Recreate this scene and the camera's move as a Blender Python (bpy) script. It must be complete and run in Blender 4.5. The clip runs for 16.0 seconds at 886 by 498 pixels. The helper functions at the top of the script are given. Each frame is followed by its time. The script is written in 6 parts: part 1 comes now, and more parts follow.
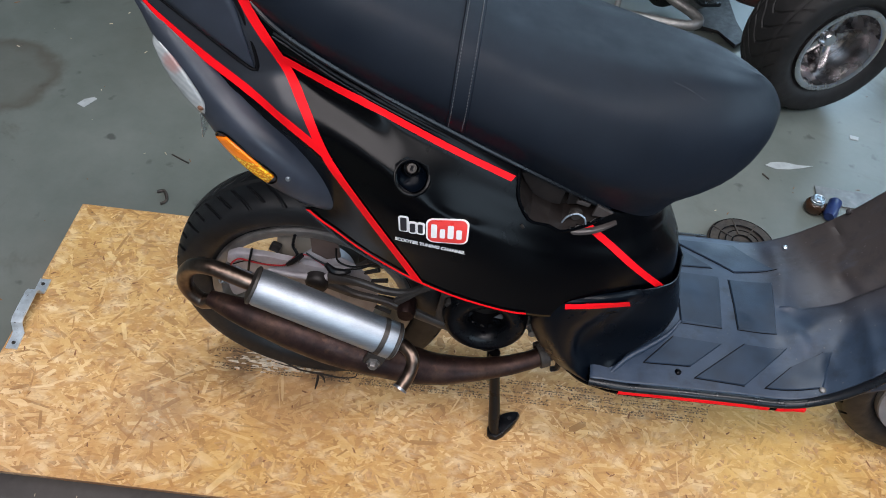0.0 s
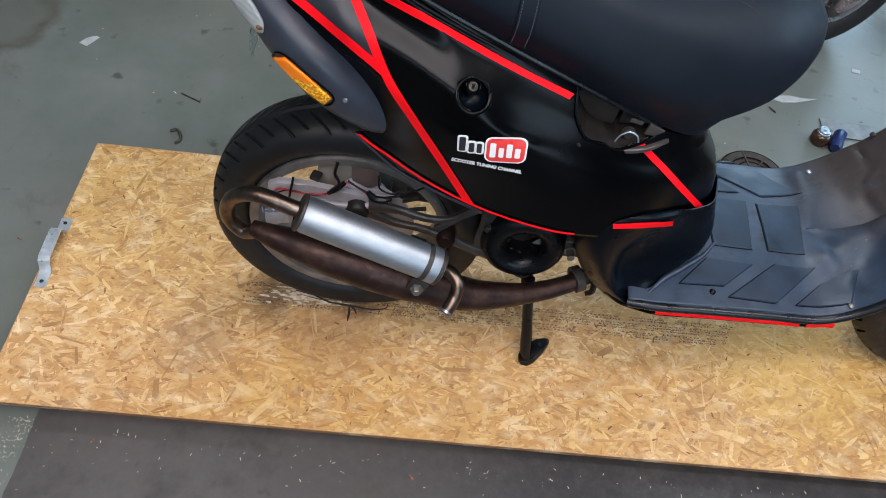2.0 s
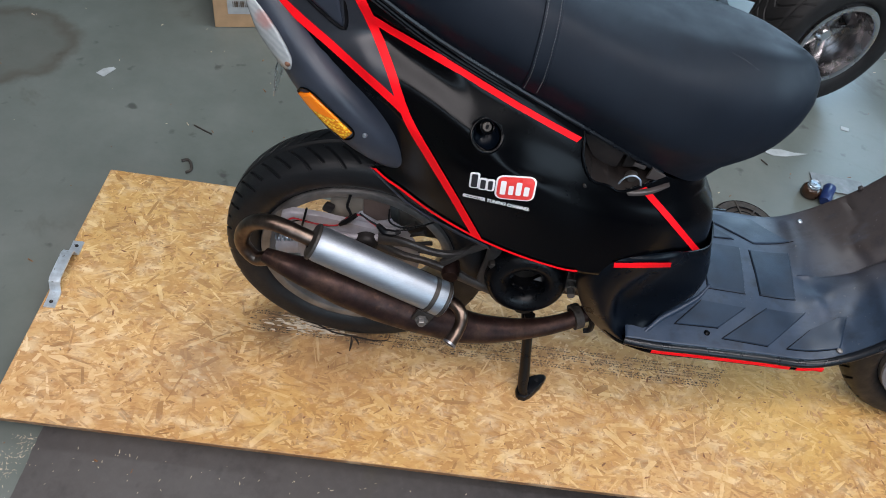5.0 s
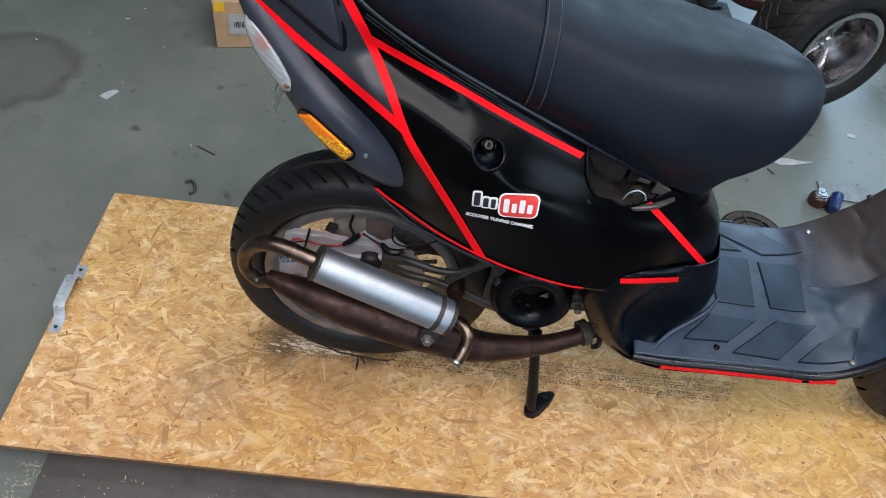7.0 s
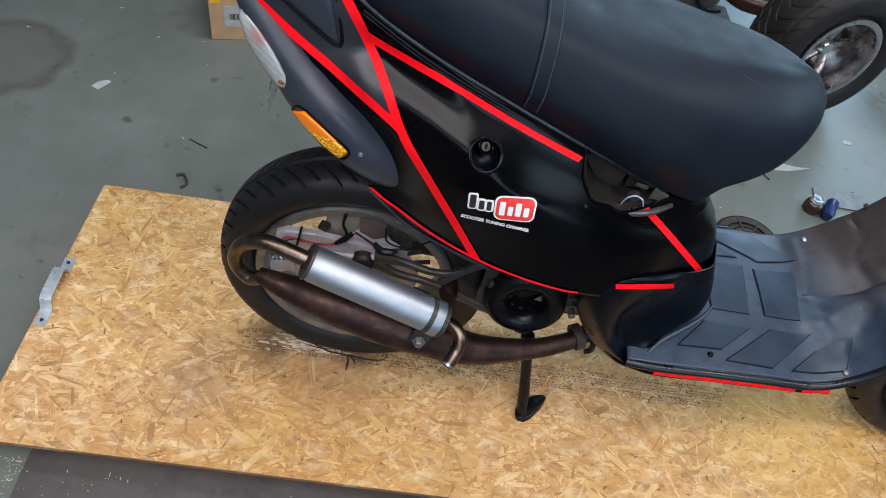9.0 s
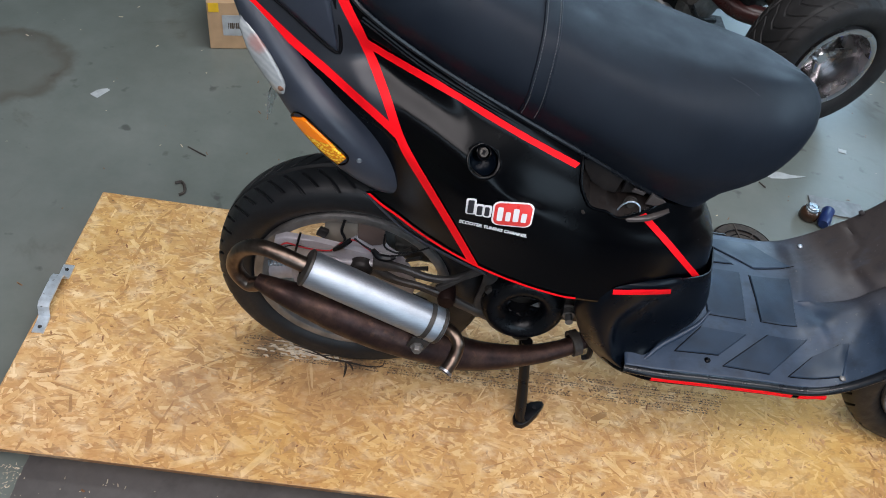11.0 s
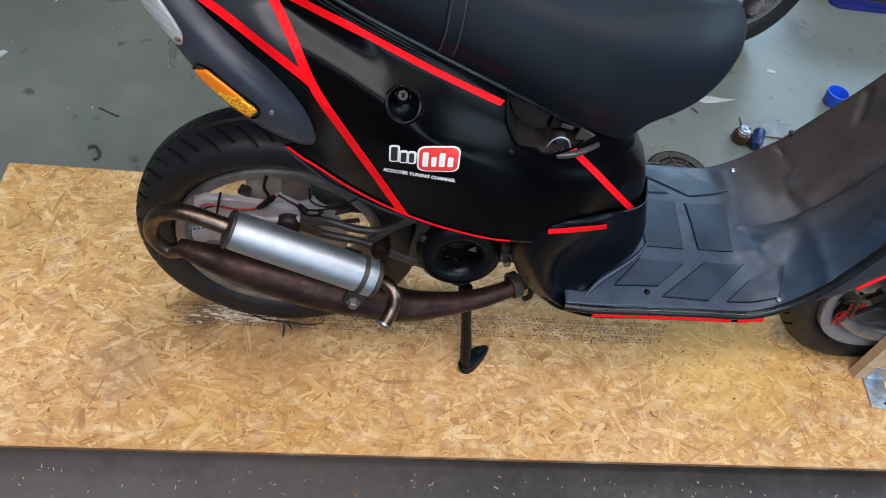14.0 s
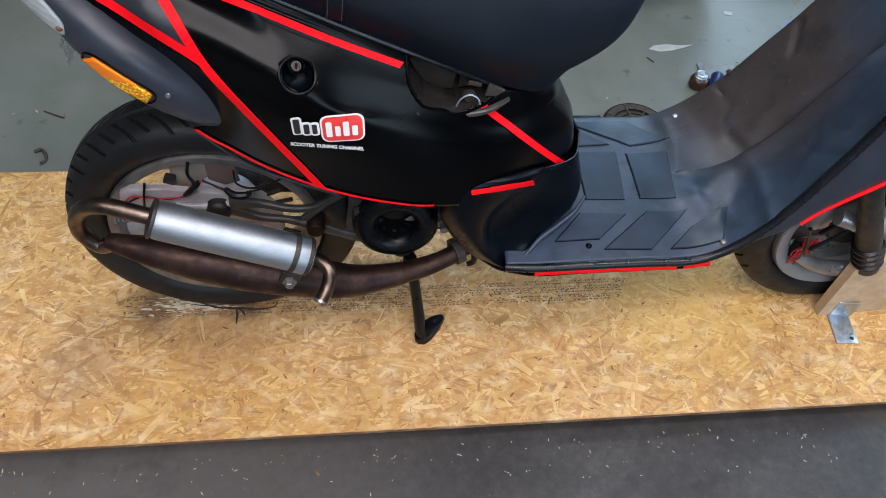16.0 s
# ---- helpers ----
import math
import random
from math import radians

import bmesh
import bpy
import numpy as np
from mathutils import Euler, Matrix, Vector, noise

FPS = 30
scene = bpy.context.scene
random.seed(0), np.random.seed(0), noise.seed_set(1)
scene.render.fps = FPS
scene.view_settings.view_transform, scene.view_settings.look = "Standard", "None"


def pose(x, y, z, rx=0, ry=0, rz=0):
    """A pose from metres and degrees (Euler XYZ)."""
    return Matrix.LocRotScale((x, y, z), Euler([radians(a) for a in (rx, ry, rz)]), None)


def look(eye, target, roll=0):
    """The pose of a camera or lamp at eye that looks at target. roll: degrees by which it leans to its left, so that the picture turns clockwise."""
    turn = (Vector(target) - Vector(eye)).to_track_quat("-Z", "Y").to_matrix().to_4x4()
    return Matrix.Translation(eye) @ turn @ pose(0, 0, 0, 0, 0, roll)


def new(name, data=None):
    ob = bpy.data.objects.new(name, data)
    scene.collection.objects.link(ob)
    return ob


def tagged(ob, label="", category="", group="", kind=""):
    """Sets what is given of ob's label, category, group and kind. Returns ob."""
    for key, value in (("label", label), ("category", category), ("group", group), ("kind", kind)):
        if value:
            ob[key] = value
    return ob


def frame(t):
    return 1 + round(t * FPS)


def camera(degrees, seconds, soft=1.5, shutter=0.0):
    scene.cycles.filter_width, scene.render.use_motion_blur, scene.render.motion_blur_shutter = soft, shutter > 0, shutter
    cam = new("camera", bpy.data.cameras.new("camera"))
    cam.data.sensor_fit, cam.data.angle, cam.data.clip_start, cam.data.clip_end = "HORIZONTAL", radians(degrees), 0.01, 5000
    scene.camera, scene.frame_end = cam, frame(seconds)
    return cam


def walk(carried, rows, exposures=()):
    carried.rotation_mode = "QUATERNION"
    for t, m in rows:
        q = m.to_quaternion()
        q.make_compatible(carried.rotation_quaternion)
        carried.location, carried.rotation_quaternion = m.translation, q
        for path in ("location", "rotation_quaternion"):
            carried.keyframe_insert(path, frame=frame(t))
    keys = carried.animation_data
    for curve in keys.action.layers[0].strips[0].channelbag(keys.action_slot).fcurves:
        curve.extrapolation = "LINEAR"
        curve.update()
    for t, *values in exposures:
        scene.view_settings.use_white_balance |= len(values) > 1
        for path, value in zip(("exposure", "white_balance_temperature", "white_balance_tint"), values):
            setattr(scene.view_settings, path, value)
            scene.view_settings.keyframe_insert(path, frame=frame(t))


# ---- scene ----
cam = camera(59.5, 16.0, soft=0.95)
PATH = [
    (0, (0.236, -0.812, 1.414), (0.23, 0.501, -0.096), 6.5),
    (0.5, (0.2, -0.822, 1.41), (0.215, 0.483, -0.105), 7.9),
    (1, (0.151, -0.845, 1.411), (0.204, 0.465, -0.1), 9.0),
    (1.5, (0.125, -0.855, 1.407), (0.194, 0.421, -0.131), 8.8),
    (2, (0.122, -0.866, 1.386), (0.202, 0.36, -0.193), 8.6),
    (2.5, (0.131, -0.874, 1.381), (0.224, 0.315, -0.225), 7.7),
    (3, (0.12, -0.879, 1.387), (0.2, 0.314, -0.216), 6.9),
    (3.5, (0.118, -0.889, 1.389), (0.179, 0.317, -0.205), 6.2),
    (4, (0.115, -0.894, 1.388), (0.179, 0.325, -0.196), 6.6),
    (4.5, (0.107, -0.901, 1.402), (0.178, 0.347, -0.159), 7.9),
    (5, (0.093, -0.91, 1.41), (0.187, 0.402, -0.097), 10.9),
    (5.2, (0.087, -0.916, 1.412), (0.19, 0.418, -0.075), 12.0),
    (7.3, (0.104, -0.89, 1.408), (0.183, 0.444, -0.08), 8.4),
    (7.5, (0.119, -0.888, 1.412), (0.212, 0.442, -0.078), 8.1),
    (8, (0.11, -0.886, 1.4), (0.235, 0.427, -0.103), 10.4),
    (8.5, (0.102, -0.878, 1.4), (0.221, 0.437, -0.101), 11.6),
    (9, (0.094, -0.877, 1.401), (0.187, 0.452, -0.091), 10.9),
    (9.2, (0.091, -0.877, 1.402), (0.175, 0.455, -0.087), 10.6),
    (11.5, (0.095, -0.887, 1.401), (0.196, 0.463, -0.071), 11.0),
    (12, (0.1, -0.881, 1.406), (0.218, 0.476, -0.059), 11.0),
    (12.5, (0.112, -0.876, 1.412), (0.302, 0.495, -0.032), 11.6),
    (13, (0.115, -0.857, 1.402), (0.365, 0.482, -0.062), 13.1),
    (13.5, (0.127, -0.843, 1.388), (0.382, 0.44, -0.126), 13.1),
    (14, (0.121, -0.85, 1.376), (0.367, 0.39, -0.173), 12.2),
    (14.5, (0.135, -0.86, 1.39), (0.372, 0.368, -0.171), 10.3),
    (15, (0.143, -0.878, 1.393), (0.355, 0.369, -0.156), 8.2),
    (15.5, (0.151, -0.874, 1.387), (0.35, 0.362, -0.172), 7.2),
    (16, (0.248, -0.86, 1.368), (0.472, 0.336, -0.22), 6.7),
]
walk(cam, [(t, look(eye, target, roll)) for t, eye, target, roll in PATH])

import itertools
from mathutils.bvhtree import BVHTree

# ---------------------------------------------------------------- world and lights
FLOOR = -0.058          # concrete; the board's top is z = 0
YC = 0.085              # the scooter's middle plane

wd = bpy.data.worlds.new("workshop_world")
scene.world = wd
wd.use_nodes = True
wd.node_tree.nodes["Background"].inputs[0].default_value = (0.60, 0.68, 0.75, 1)
wd.node_tree.nodes["Background"].inputs[1].default_value = 0.15


def area(name, loc, target, sx, sy, watts, colour):
    d = bpy.data.lights.new(name, "AREA")
    d.shape, d.size, d.size_y, d.energy, d.color = "RECTANGLE", sx, sy, watts, colour
    o = new(name, d)
    o.matrix_world = look(loc, target)
    return o


area("tube_light", (0.35, 1.1, 3.0), (0.35, 1.1, 0), 1.5, 0.30, 40, (0.93, 0.97, 1.0))
# This lamp is sized, and the next one added unseen, for the panel's highlights.
area("tube_light", (-0.1, -1.85, 3.0), (-0.1, -1.85, 0), 2.4, 1.7, 108, (1.0, 0.93, 0.95))
area("tube_light", (1.75, -0.65, 3.0), (1.75, -0.65, 0), 1.5, 0.30, 42, (1.0, 0.95, 0.97))
area("gate_daylight", (1.0, -3.9, 1.6), (0.4, 0.0, 0.8), 3.6, 2.3, 95, (0.62, 0.81, 1.0))
area("window_daylight", (2.4, 4.9, 1.9), (1.0, 0.6, 0.2), 4.4, 1.5, 190, (0.52, 0.76, 1.0))
area("door_daylight", (4.85, 0.5, 1.75), (0.9, 0.5, 0.3), 2.8, 2.6, 150, (0.56, 0.79, 1.0))

# ---------------------------------------------------------------- materials


class Mat:
    """A node material built up in short steps."""

    def __init__(self, name, rough=0.5, metal=0.0, base=(0.5, 0.5, 0.5)):
        self.m = bpy.data.materials.new(name)
        self.m.use_nodes = True
        self.t = self.m.node_tree
        self.b = self.t.nodes["Principled BSDF"]
        self.b.inputs["Roughness"].default_value = rough
        self.b.inputs["Metallic"].default_value = metal
        self.b.inputs["Base Color"].default_value = (*base, 1)
        self.co = self.t.nodes.new("ShaderNodeTexCoord")

    def node(self, kind, **inputs):
        n = self.t.nodes.new(kind)
        for k, v in inputs.items():
            self.put(n.inputs[k.replace("_", " ")], v)
        return n

    def put(self, socket, v):
        if hasattr(v, "is_linked"):
            self.t.links.new(v, socket)
        else:
            socket.default_value = v

    def coords(self, scale=(1, 1, 1), src="Object"):
        mp = self.node("ShaderNodeMapping", Vector=self.co.outputs[src], Scale=scale)
        return mp.outputs[0]

    def noise(self, scale, detail=4.0, rough=0.55, vec=None, distortion=0.0):
        n = self.node("ShaderNodeTexNoise", Scale=scale, Detail=detail, Roughness=rough, Distortion=distortion)
        self.put(n.inputs["Vector"], vec if vec is not None else self.co.outputs["Object"])
        return n.outputs[0]

    def ramp(self, fac, stops):
        n = self.node("ShaderNodeValToRGB", Fac=fac)
        e = n.color_ramp.elements
        while len(e) < len(stops):
            e.new(0.5)
        for i, (p, c) in enumerate(stops):
            e[i].position = p
            e[i].color = (*c, 1) if len(c) == 3 else (c[0], c[0], c[0], 1)
        return n.outputs[0]

    def mix(self, fac, a, b, mode="MIX"):
        n = self.t.nodes.new("ShaderNodeMix")
        n.data_type, n.blend_type = "RGBA", mode
        self.put(n.inputs[0], fac)
        self.put(n.inputs[6], a if hasattr(a, "is_linked") else (*a, 1))
        self.put(n.inputs[7], b if hasattr(b, "is_linked") else (*b, 1))
        return n.outputs[2]

    def math(self, op, a, b=0.0):
        n = self.t.nodes.new("ShaderNodeMath")
        n.operation = op
        self.put(n.inputs[0], a)
        self.put(n.inputs[1], b)
        return n.outputs[0]

    def colour(self, c):
        self.put(self.b.inputs["Base Color"], c)
        return self

    def rough(self, r):
        self.put(self.b.inputs["Roughness"], r)
        return self

    def bump(self, h, strength=0.3, dist=0.002):
        n = self.node("ShaderNodeBump", Height=h, Strength=strength, Distance=dist)
        self.put(self.b.inputs["Normal"], n.outputs[0])
        return self


def worn(name, base, rough=0.5, metal=0.0, var=0.25, scale=30, bump=0.08, fine=220, dust=None, gloss=0.5, spread=0.11):
    """A surface with blotches, grain and uneven gloss; dust: a colour that lies on it in patches."""
    k = Mat(name, rough, metal, base)
    k.b.inputs["Specular IOR Level"].default_value = gloss
    big = k.noise(scale, 5)
    lo, hi = [c * (1 - var) for c in base], [min(1, c * (1 + var)) for c in base]
    c = k.ramp(big, [(0.3, lo), (0.7, hi)])
    if dust:
        d = k.ramp(k.noise(scale * 0.45, 6, 0.65), [(0.42, (0,)), (0.75, (0.5,))])
        c = k.mix(d, c, dust)
    k.colour(c)
    k.rough(k.ramp(k.noise(scale * 1.7, 4), [(0.3, (max(0.03, rough - spread),)), (0.7, (min(1, rough + spread),))]))
    return k.bump(k.noise(fine, 3), bump, 0.001)


M = {}
M["gloss_black"] = worn("black_paint", (0.0003, 0.0004, 0.0009), 0.25, 0, 0.3, 14, 0.008, 90, (0.0004, 0.0006, 0.0012), 0.16, 0.03).m
M["satin_grey"] = worn("satin_grey_plastic", (0.024, 0.030, 0.044), 0.42, 0, 0.2, 18, 0.05, 500).m
M["satin_black"] = worn("satin_black_plastic", (0.0006, 0.0008, 0.0014), 0.22, 0, 0.3, 20, 0.03, 500, (0.0009, 0.0012, 0.0020), 0.11, 0.04).m
M["belly_black"] = worn("scuffed_belly_plastic", (0.0012, 0.0024, 0.0048), 0.30, 0, 0.3, 12, 0.05, 420, (0.0024, 0.0042, 0.0075), 0.15, 0.05).m
M["vinyl"] = worn("black_vinyl", (0.0058, 0.0090, 0.0150), 0.52, 0, 0.15, 9, 0.10, 900, (0.0105, 0.0150, 0.0235), 0.18).m
M["pad_rubber"] = worn("dark_pad_rubber", (0.0100, 0.0215, 0.042), 0.44, 0, 0.35, 16, 0.25, 420, (0.028, 0.048, 0.080), 0.40).m


def dusty_plastic():
    """Dark grey plastic, rubbed pale where feet rest, with a brown patch up the leg shield."""
    k = Mat("dusty_grey_plastic", 0.44)
    k.b.inputs["Specular IOR Level"].default_value = 0.45
    c = k.ramp(k.noise(12, 5), [(0.3, (0.0135, 0.0255, 0.049)), (0.7, (0.027, 0.046, 0.080))])
    c = k.mix(k.ramp(k.noise(5, 6, 0.65), [(0.40, (0,)), (0.75, (0.6,))]), c, (0.049, 0.073, 0.112))
    # Brown patch round one point, with a ragged edge.
    far = k.node("ShaderNodeVectorMath", Vector=k.co.outputs["Object"])
    far.operation = "DISTANCE"
    far.inputs[1].default_value = (1.0, 0.16, 0.47)
    edge = k.math("ADD", far.outputs["Value"], k.math("MULTIPLY", k.math("SUBTRACT", k.noise(14, 5), 0.5), 0.07))
    c = k.mix(k.ramp(edge, [(0.14, (0.85,)), (0.27, (0,))]), c, (0.044, 0.033, 0.027))
    c = k.mix(k.ramp(k.noise(26, 6, 0.7), [(0.50, (0,)), (0.70, (0.6,))]), c, (0.010, 0.013, 0.019))
    c = k.mix(k.ramp(k.noise(9, 6, 0.7, k.coords((1, 3, 1))), [(0.54, (0,)), (0.74, (0.30,))]), c, (0.072, 0.098, 0.138))
    c = k.mix(k.ramp(k.noise(120, 2), [(0.70, (0,)), (0.76, (0.5,))]), c, (0.12, 0.12, 0.12))
    k.colour(c)
    k.rough(k.ramp(k.noise(20, 4), [(0.3, (0.34,)), (0.7, (0.55,))]))
    return k.bump(k.noise(420, 3), 0.15, 0.001).m


M["mat_rubber"] = dusty_plastic()
M["rail_black"] = worn("dull_black_rail", (0.0045, 0.0058, 0.0085), 0.30, 0, 0.25, 20, 0.05, 400, (0.010, 0.0125, 0.017), 0.4).m
M["groove"] = worn("groove_black", (0.004, 0.004, 0.005), 0.7, gloss=0.1).m
M["tyre"] = worn("tyre_rubber", (0.0058, 0.0066, 0.0082), 0.50, 0, 0.35, 25, 0.3, 260, (0.015, 0.0155, 0.017), 0.35).m
M["dirty_alloy"] = worn("dirty_alloy", (0.22, 0.215, 0.21), 0.45, 0.7, 0.35, 25, 0.2, 200, (0.12, 0.10, 0.085)).m
M["alloy"] = worn("polished_alloy", (0.78, 0.78, 0.79), 0.27, 1.0, 0.12, 20, 0.04, 300).m
M["dark_alloy"] = worn("dark_alloy", (0.055, 0.05, 0.046), 0.5, 0.6, 0.4, 28, 0.2, 240, (0.03, 0.021, 0.015)).m
M["zinc"] = worn("zinc_plated_steel", (0.40, 0.46, 0.52), 0.36, 0.9, 0.25, 60, 0.05, 400).m
M["bright_zinc"] = worn("bright_zinc_steel", (0.66, 0.73, 0.80), 0.36, 0.65, 0.2, 60, 0.05, 400).m
M["red"] = worn("red_tape", (0.93, 0.003, 0.010), 0.6, 0, 0.06, 30, 0.02, 300, None, 0.2).m
M["white"] = worn("white_vinyl", (0.80, 0.80, 0.80), 0.4, 0, 0.05, 30, 0.02).m
M["sticker_red"] = worn("sticker_red", (0.70, 0.045, 0.04), 0.35, 0, 0.1, 60, 0.02).m
M["sticker_dark"] = worn("sticker_dark", (0.02, 0.02, 0.025), 0.35).m
M["black"] = worn("black_plastic", (0.0035, 0.0036, 0.0046), 0.34, 0, 0.3, 30, 0.1, 300, None, 0.28).m
M["blue"] = worn("blue_plastic", (0.01, 0.09, 0.62), 0.4, 0, 0.15, 20, 0.05).m
M["crate_blue"] = worn("crate_blue", (0.010, 0.016, 0.15), 0.4, 0, 0.2, 15, 0.05).m
M["can_blue"] = worn("dark_blue_tin", (0.006, 0.02, 0.10), 0.4, 0, 0.3, 60).m
M["paper"] = worn("white_paper", (0.36, 0.38, 0.385), 0.8, 0, 0.15, 40, 0.1).m
M["wire_red"] = worn("red_wire", (0.32, 0.012, 0.018), 0.45).m
M["brown_glass"] = worn("brown_glass", (0.045, 0.022, 0.012), 0.2).m
M["iron"] = worn("cast_iron", (0.048, 0.040, 0.036), 0.65, 0.3, 0.35, 60, 0.4, 200, (0.10, 0.08, 0.06)).m
M["wall"] = worn("painted_wall", (0.26, 0.26, 0.25), 0.8, 0, 0.1, 3, 0.2, 60).m
M["ceiling"] = worn("painted_ceiling", (0.42, 0.42, 0.41), 0.85, 0, 0.08, 3, 0.1, 60).m
M["cardboard"] = worn("cardboard", (0.42, 0.27, 0.15), 0.8, 0, 0.12, 20, 0.1, 300).m
M["yellow"] = worn("yellow_tape", (0.75, 0.45, 0.02), 0.4, 0, 0.1, 30).m
M["pine"] = worn("pine_wood", (0.45, 0.29, 0.15), 0.65, 0, 0.25, 25, 0.2, 120).m


def exhaust_steel():
    """Oily brown steel: rust blooms, soot and rubbed patches."""
    k = Mat("heat_stained_steel", 0.4, 0.7)
    n = k.noise(20, 8, 0.7)
    c = k.ramp(n, [(0.30, (0.012, 0.007, 0.007)), (0.48, (0.034, 0.017, 0.015)), (0.62, (0.062, 0.033, 0.023)), (0.80, (0.12, 0.078, 0.055))])
    c = k.mix(k.ramp(k.noise(70, 5, 0.7), [(0.52, (0,)), (0.66, (0.7,))]), c, (0.020, 0.013, 0.011))
    c = k.mix(k.ramp(k.noise(38, 4, 0.6), [(0.60, (0,)), (0.70, (0.5,))]), c, (0.11, 0.055, 0.030))
    k.colour(c).rough(k.ramp(k.noise(34, 6, 0.65), [(0.3, (0.30,)), (0.7, (0.68,))]))
    return k.bump(k.mix(0.5, k.noise(170, 4), k.noise(36, 5)), 0.25, 0.0015).m


M["exhaust"] = exhaust_steel()


def tip_steel():
    k = Mat("stained_tip_steel", 0.34, 1.0)
    k.colour(k.ramp(k.noise(40, 5), [(0.3, (0.055, 0.036, 0.028)), (0.7, (0.19, 0.145, 0.118))]))
    return k.bump(k.noise(200, 3), 0.1, 0.001).m


M["bend_steel"] = tip_steel()


def brushed():
    k = Mat("brushed_aluminium", 0.3, 1.0)
    v = k.coords((1, 1, 1))
    st = k.noise(9, 6, 0.7, k.coords((1.5, 60, 60)))
    c = k.ramp(st, [(0.3, (0.34, 0.375, 0.42)), (0.7, (0.44, 0.48, 0.53))])
    spots = k.ramp(k.noise(22, 5, 0.6, v), [(0.62, (0,)), (0.8, (0.35,))])
    k.colour(k.mix(spots, c, (0.36, 0.31, 0.28)))
    k.rough(k.ramp(k.noise(40, 4, 0.6), [(0.3, (0.46,)), (0.7, (0.60,))]))
    return k.bump(st, 0.05, 0.0005).m


M["brushed"] = brushed()


def amber():
    """Amber lens: a plain upper chamber over a glittering lower one."""
    k = Mat("amber_lens", 0.12, 0, (0.90, 0.26, 0.01))
    cells = k.node("ShaderNodeTexVoronoi", Vector=k.co.outputs["Object"], Scale=260.0)
    glitter = k.ramp(cells.outputs["Distance"], [(0.0, (1.0, 0.82, 0.12)), (0.36, (1.0, 0.58, 0.03)), (0.65, (0.75, 0.22, 0.005))])
    sep = k.node("ShaderNodeSeparateXYZ", Vector=k.co.outputs["Object"])
    low = k.math("LESS_THAN", k.math("ADD", sep.outputs[2], k.math("MULTIPLY", k.noise(60), 0.004)), 0.6905)
    k.colour(k.mix(low, (0.98, 0.23, 0.005), glitter))
    return k.bump(k.math("MULTIPLY", cells.outputs["Distance"], low), 0.6, 0.002).m


def clear_lens():
    k = Mat("clear_lens", 0.22, 0, (0.36, 0.375, 0.375))
    w = k.node("ShaderNodeTexWave", Vector=k.coords((1, 1, 1)), Scale=60.0, Distortion=2.5, Detail=3.0)
    w.bands_direction = "DIAGONAL"
    cloud = k.ramp(k.noise(30, 5, 0.6), [(0.3, (0.26, 0.285, 0.295)), (0.7, (0.42, 0.445, 0.45))])
    far = k.node("ShaderNodeVectorMath", Vector=k.co.outputs["Object"])
    far.operation = "DISTANCE"
    far.inputs[1].default_value = (-.134, -.108, .803)
    edge = k.math("ADD", far.outputs["Value"], k.math("MULTIPLY", k.math("SUBTRACT", k.noise(90, 3), 0.5), 0.014))
    c = k.mix(k.ramp(edge, [(0.006, (0.75,)), (0.016, (0,))]), k.mix(0.2, cloud, k.ramp(w.outputs[0], [(0.1, (0.22, 0.24, 0.25)), (0.9, (0.46, 0.48, 0.48))])), (0.36, 0.16, 0.14))
    k.colour(c)
    return k.bump(w.outputs[0], 0.03, 0.001).m


M["amber"], M["lens"] = amber(), clear_lens()


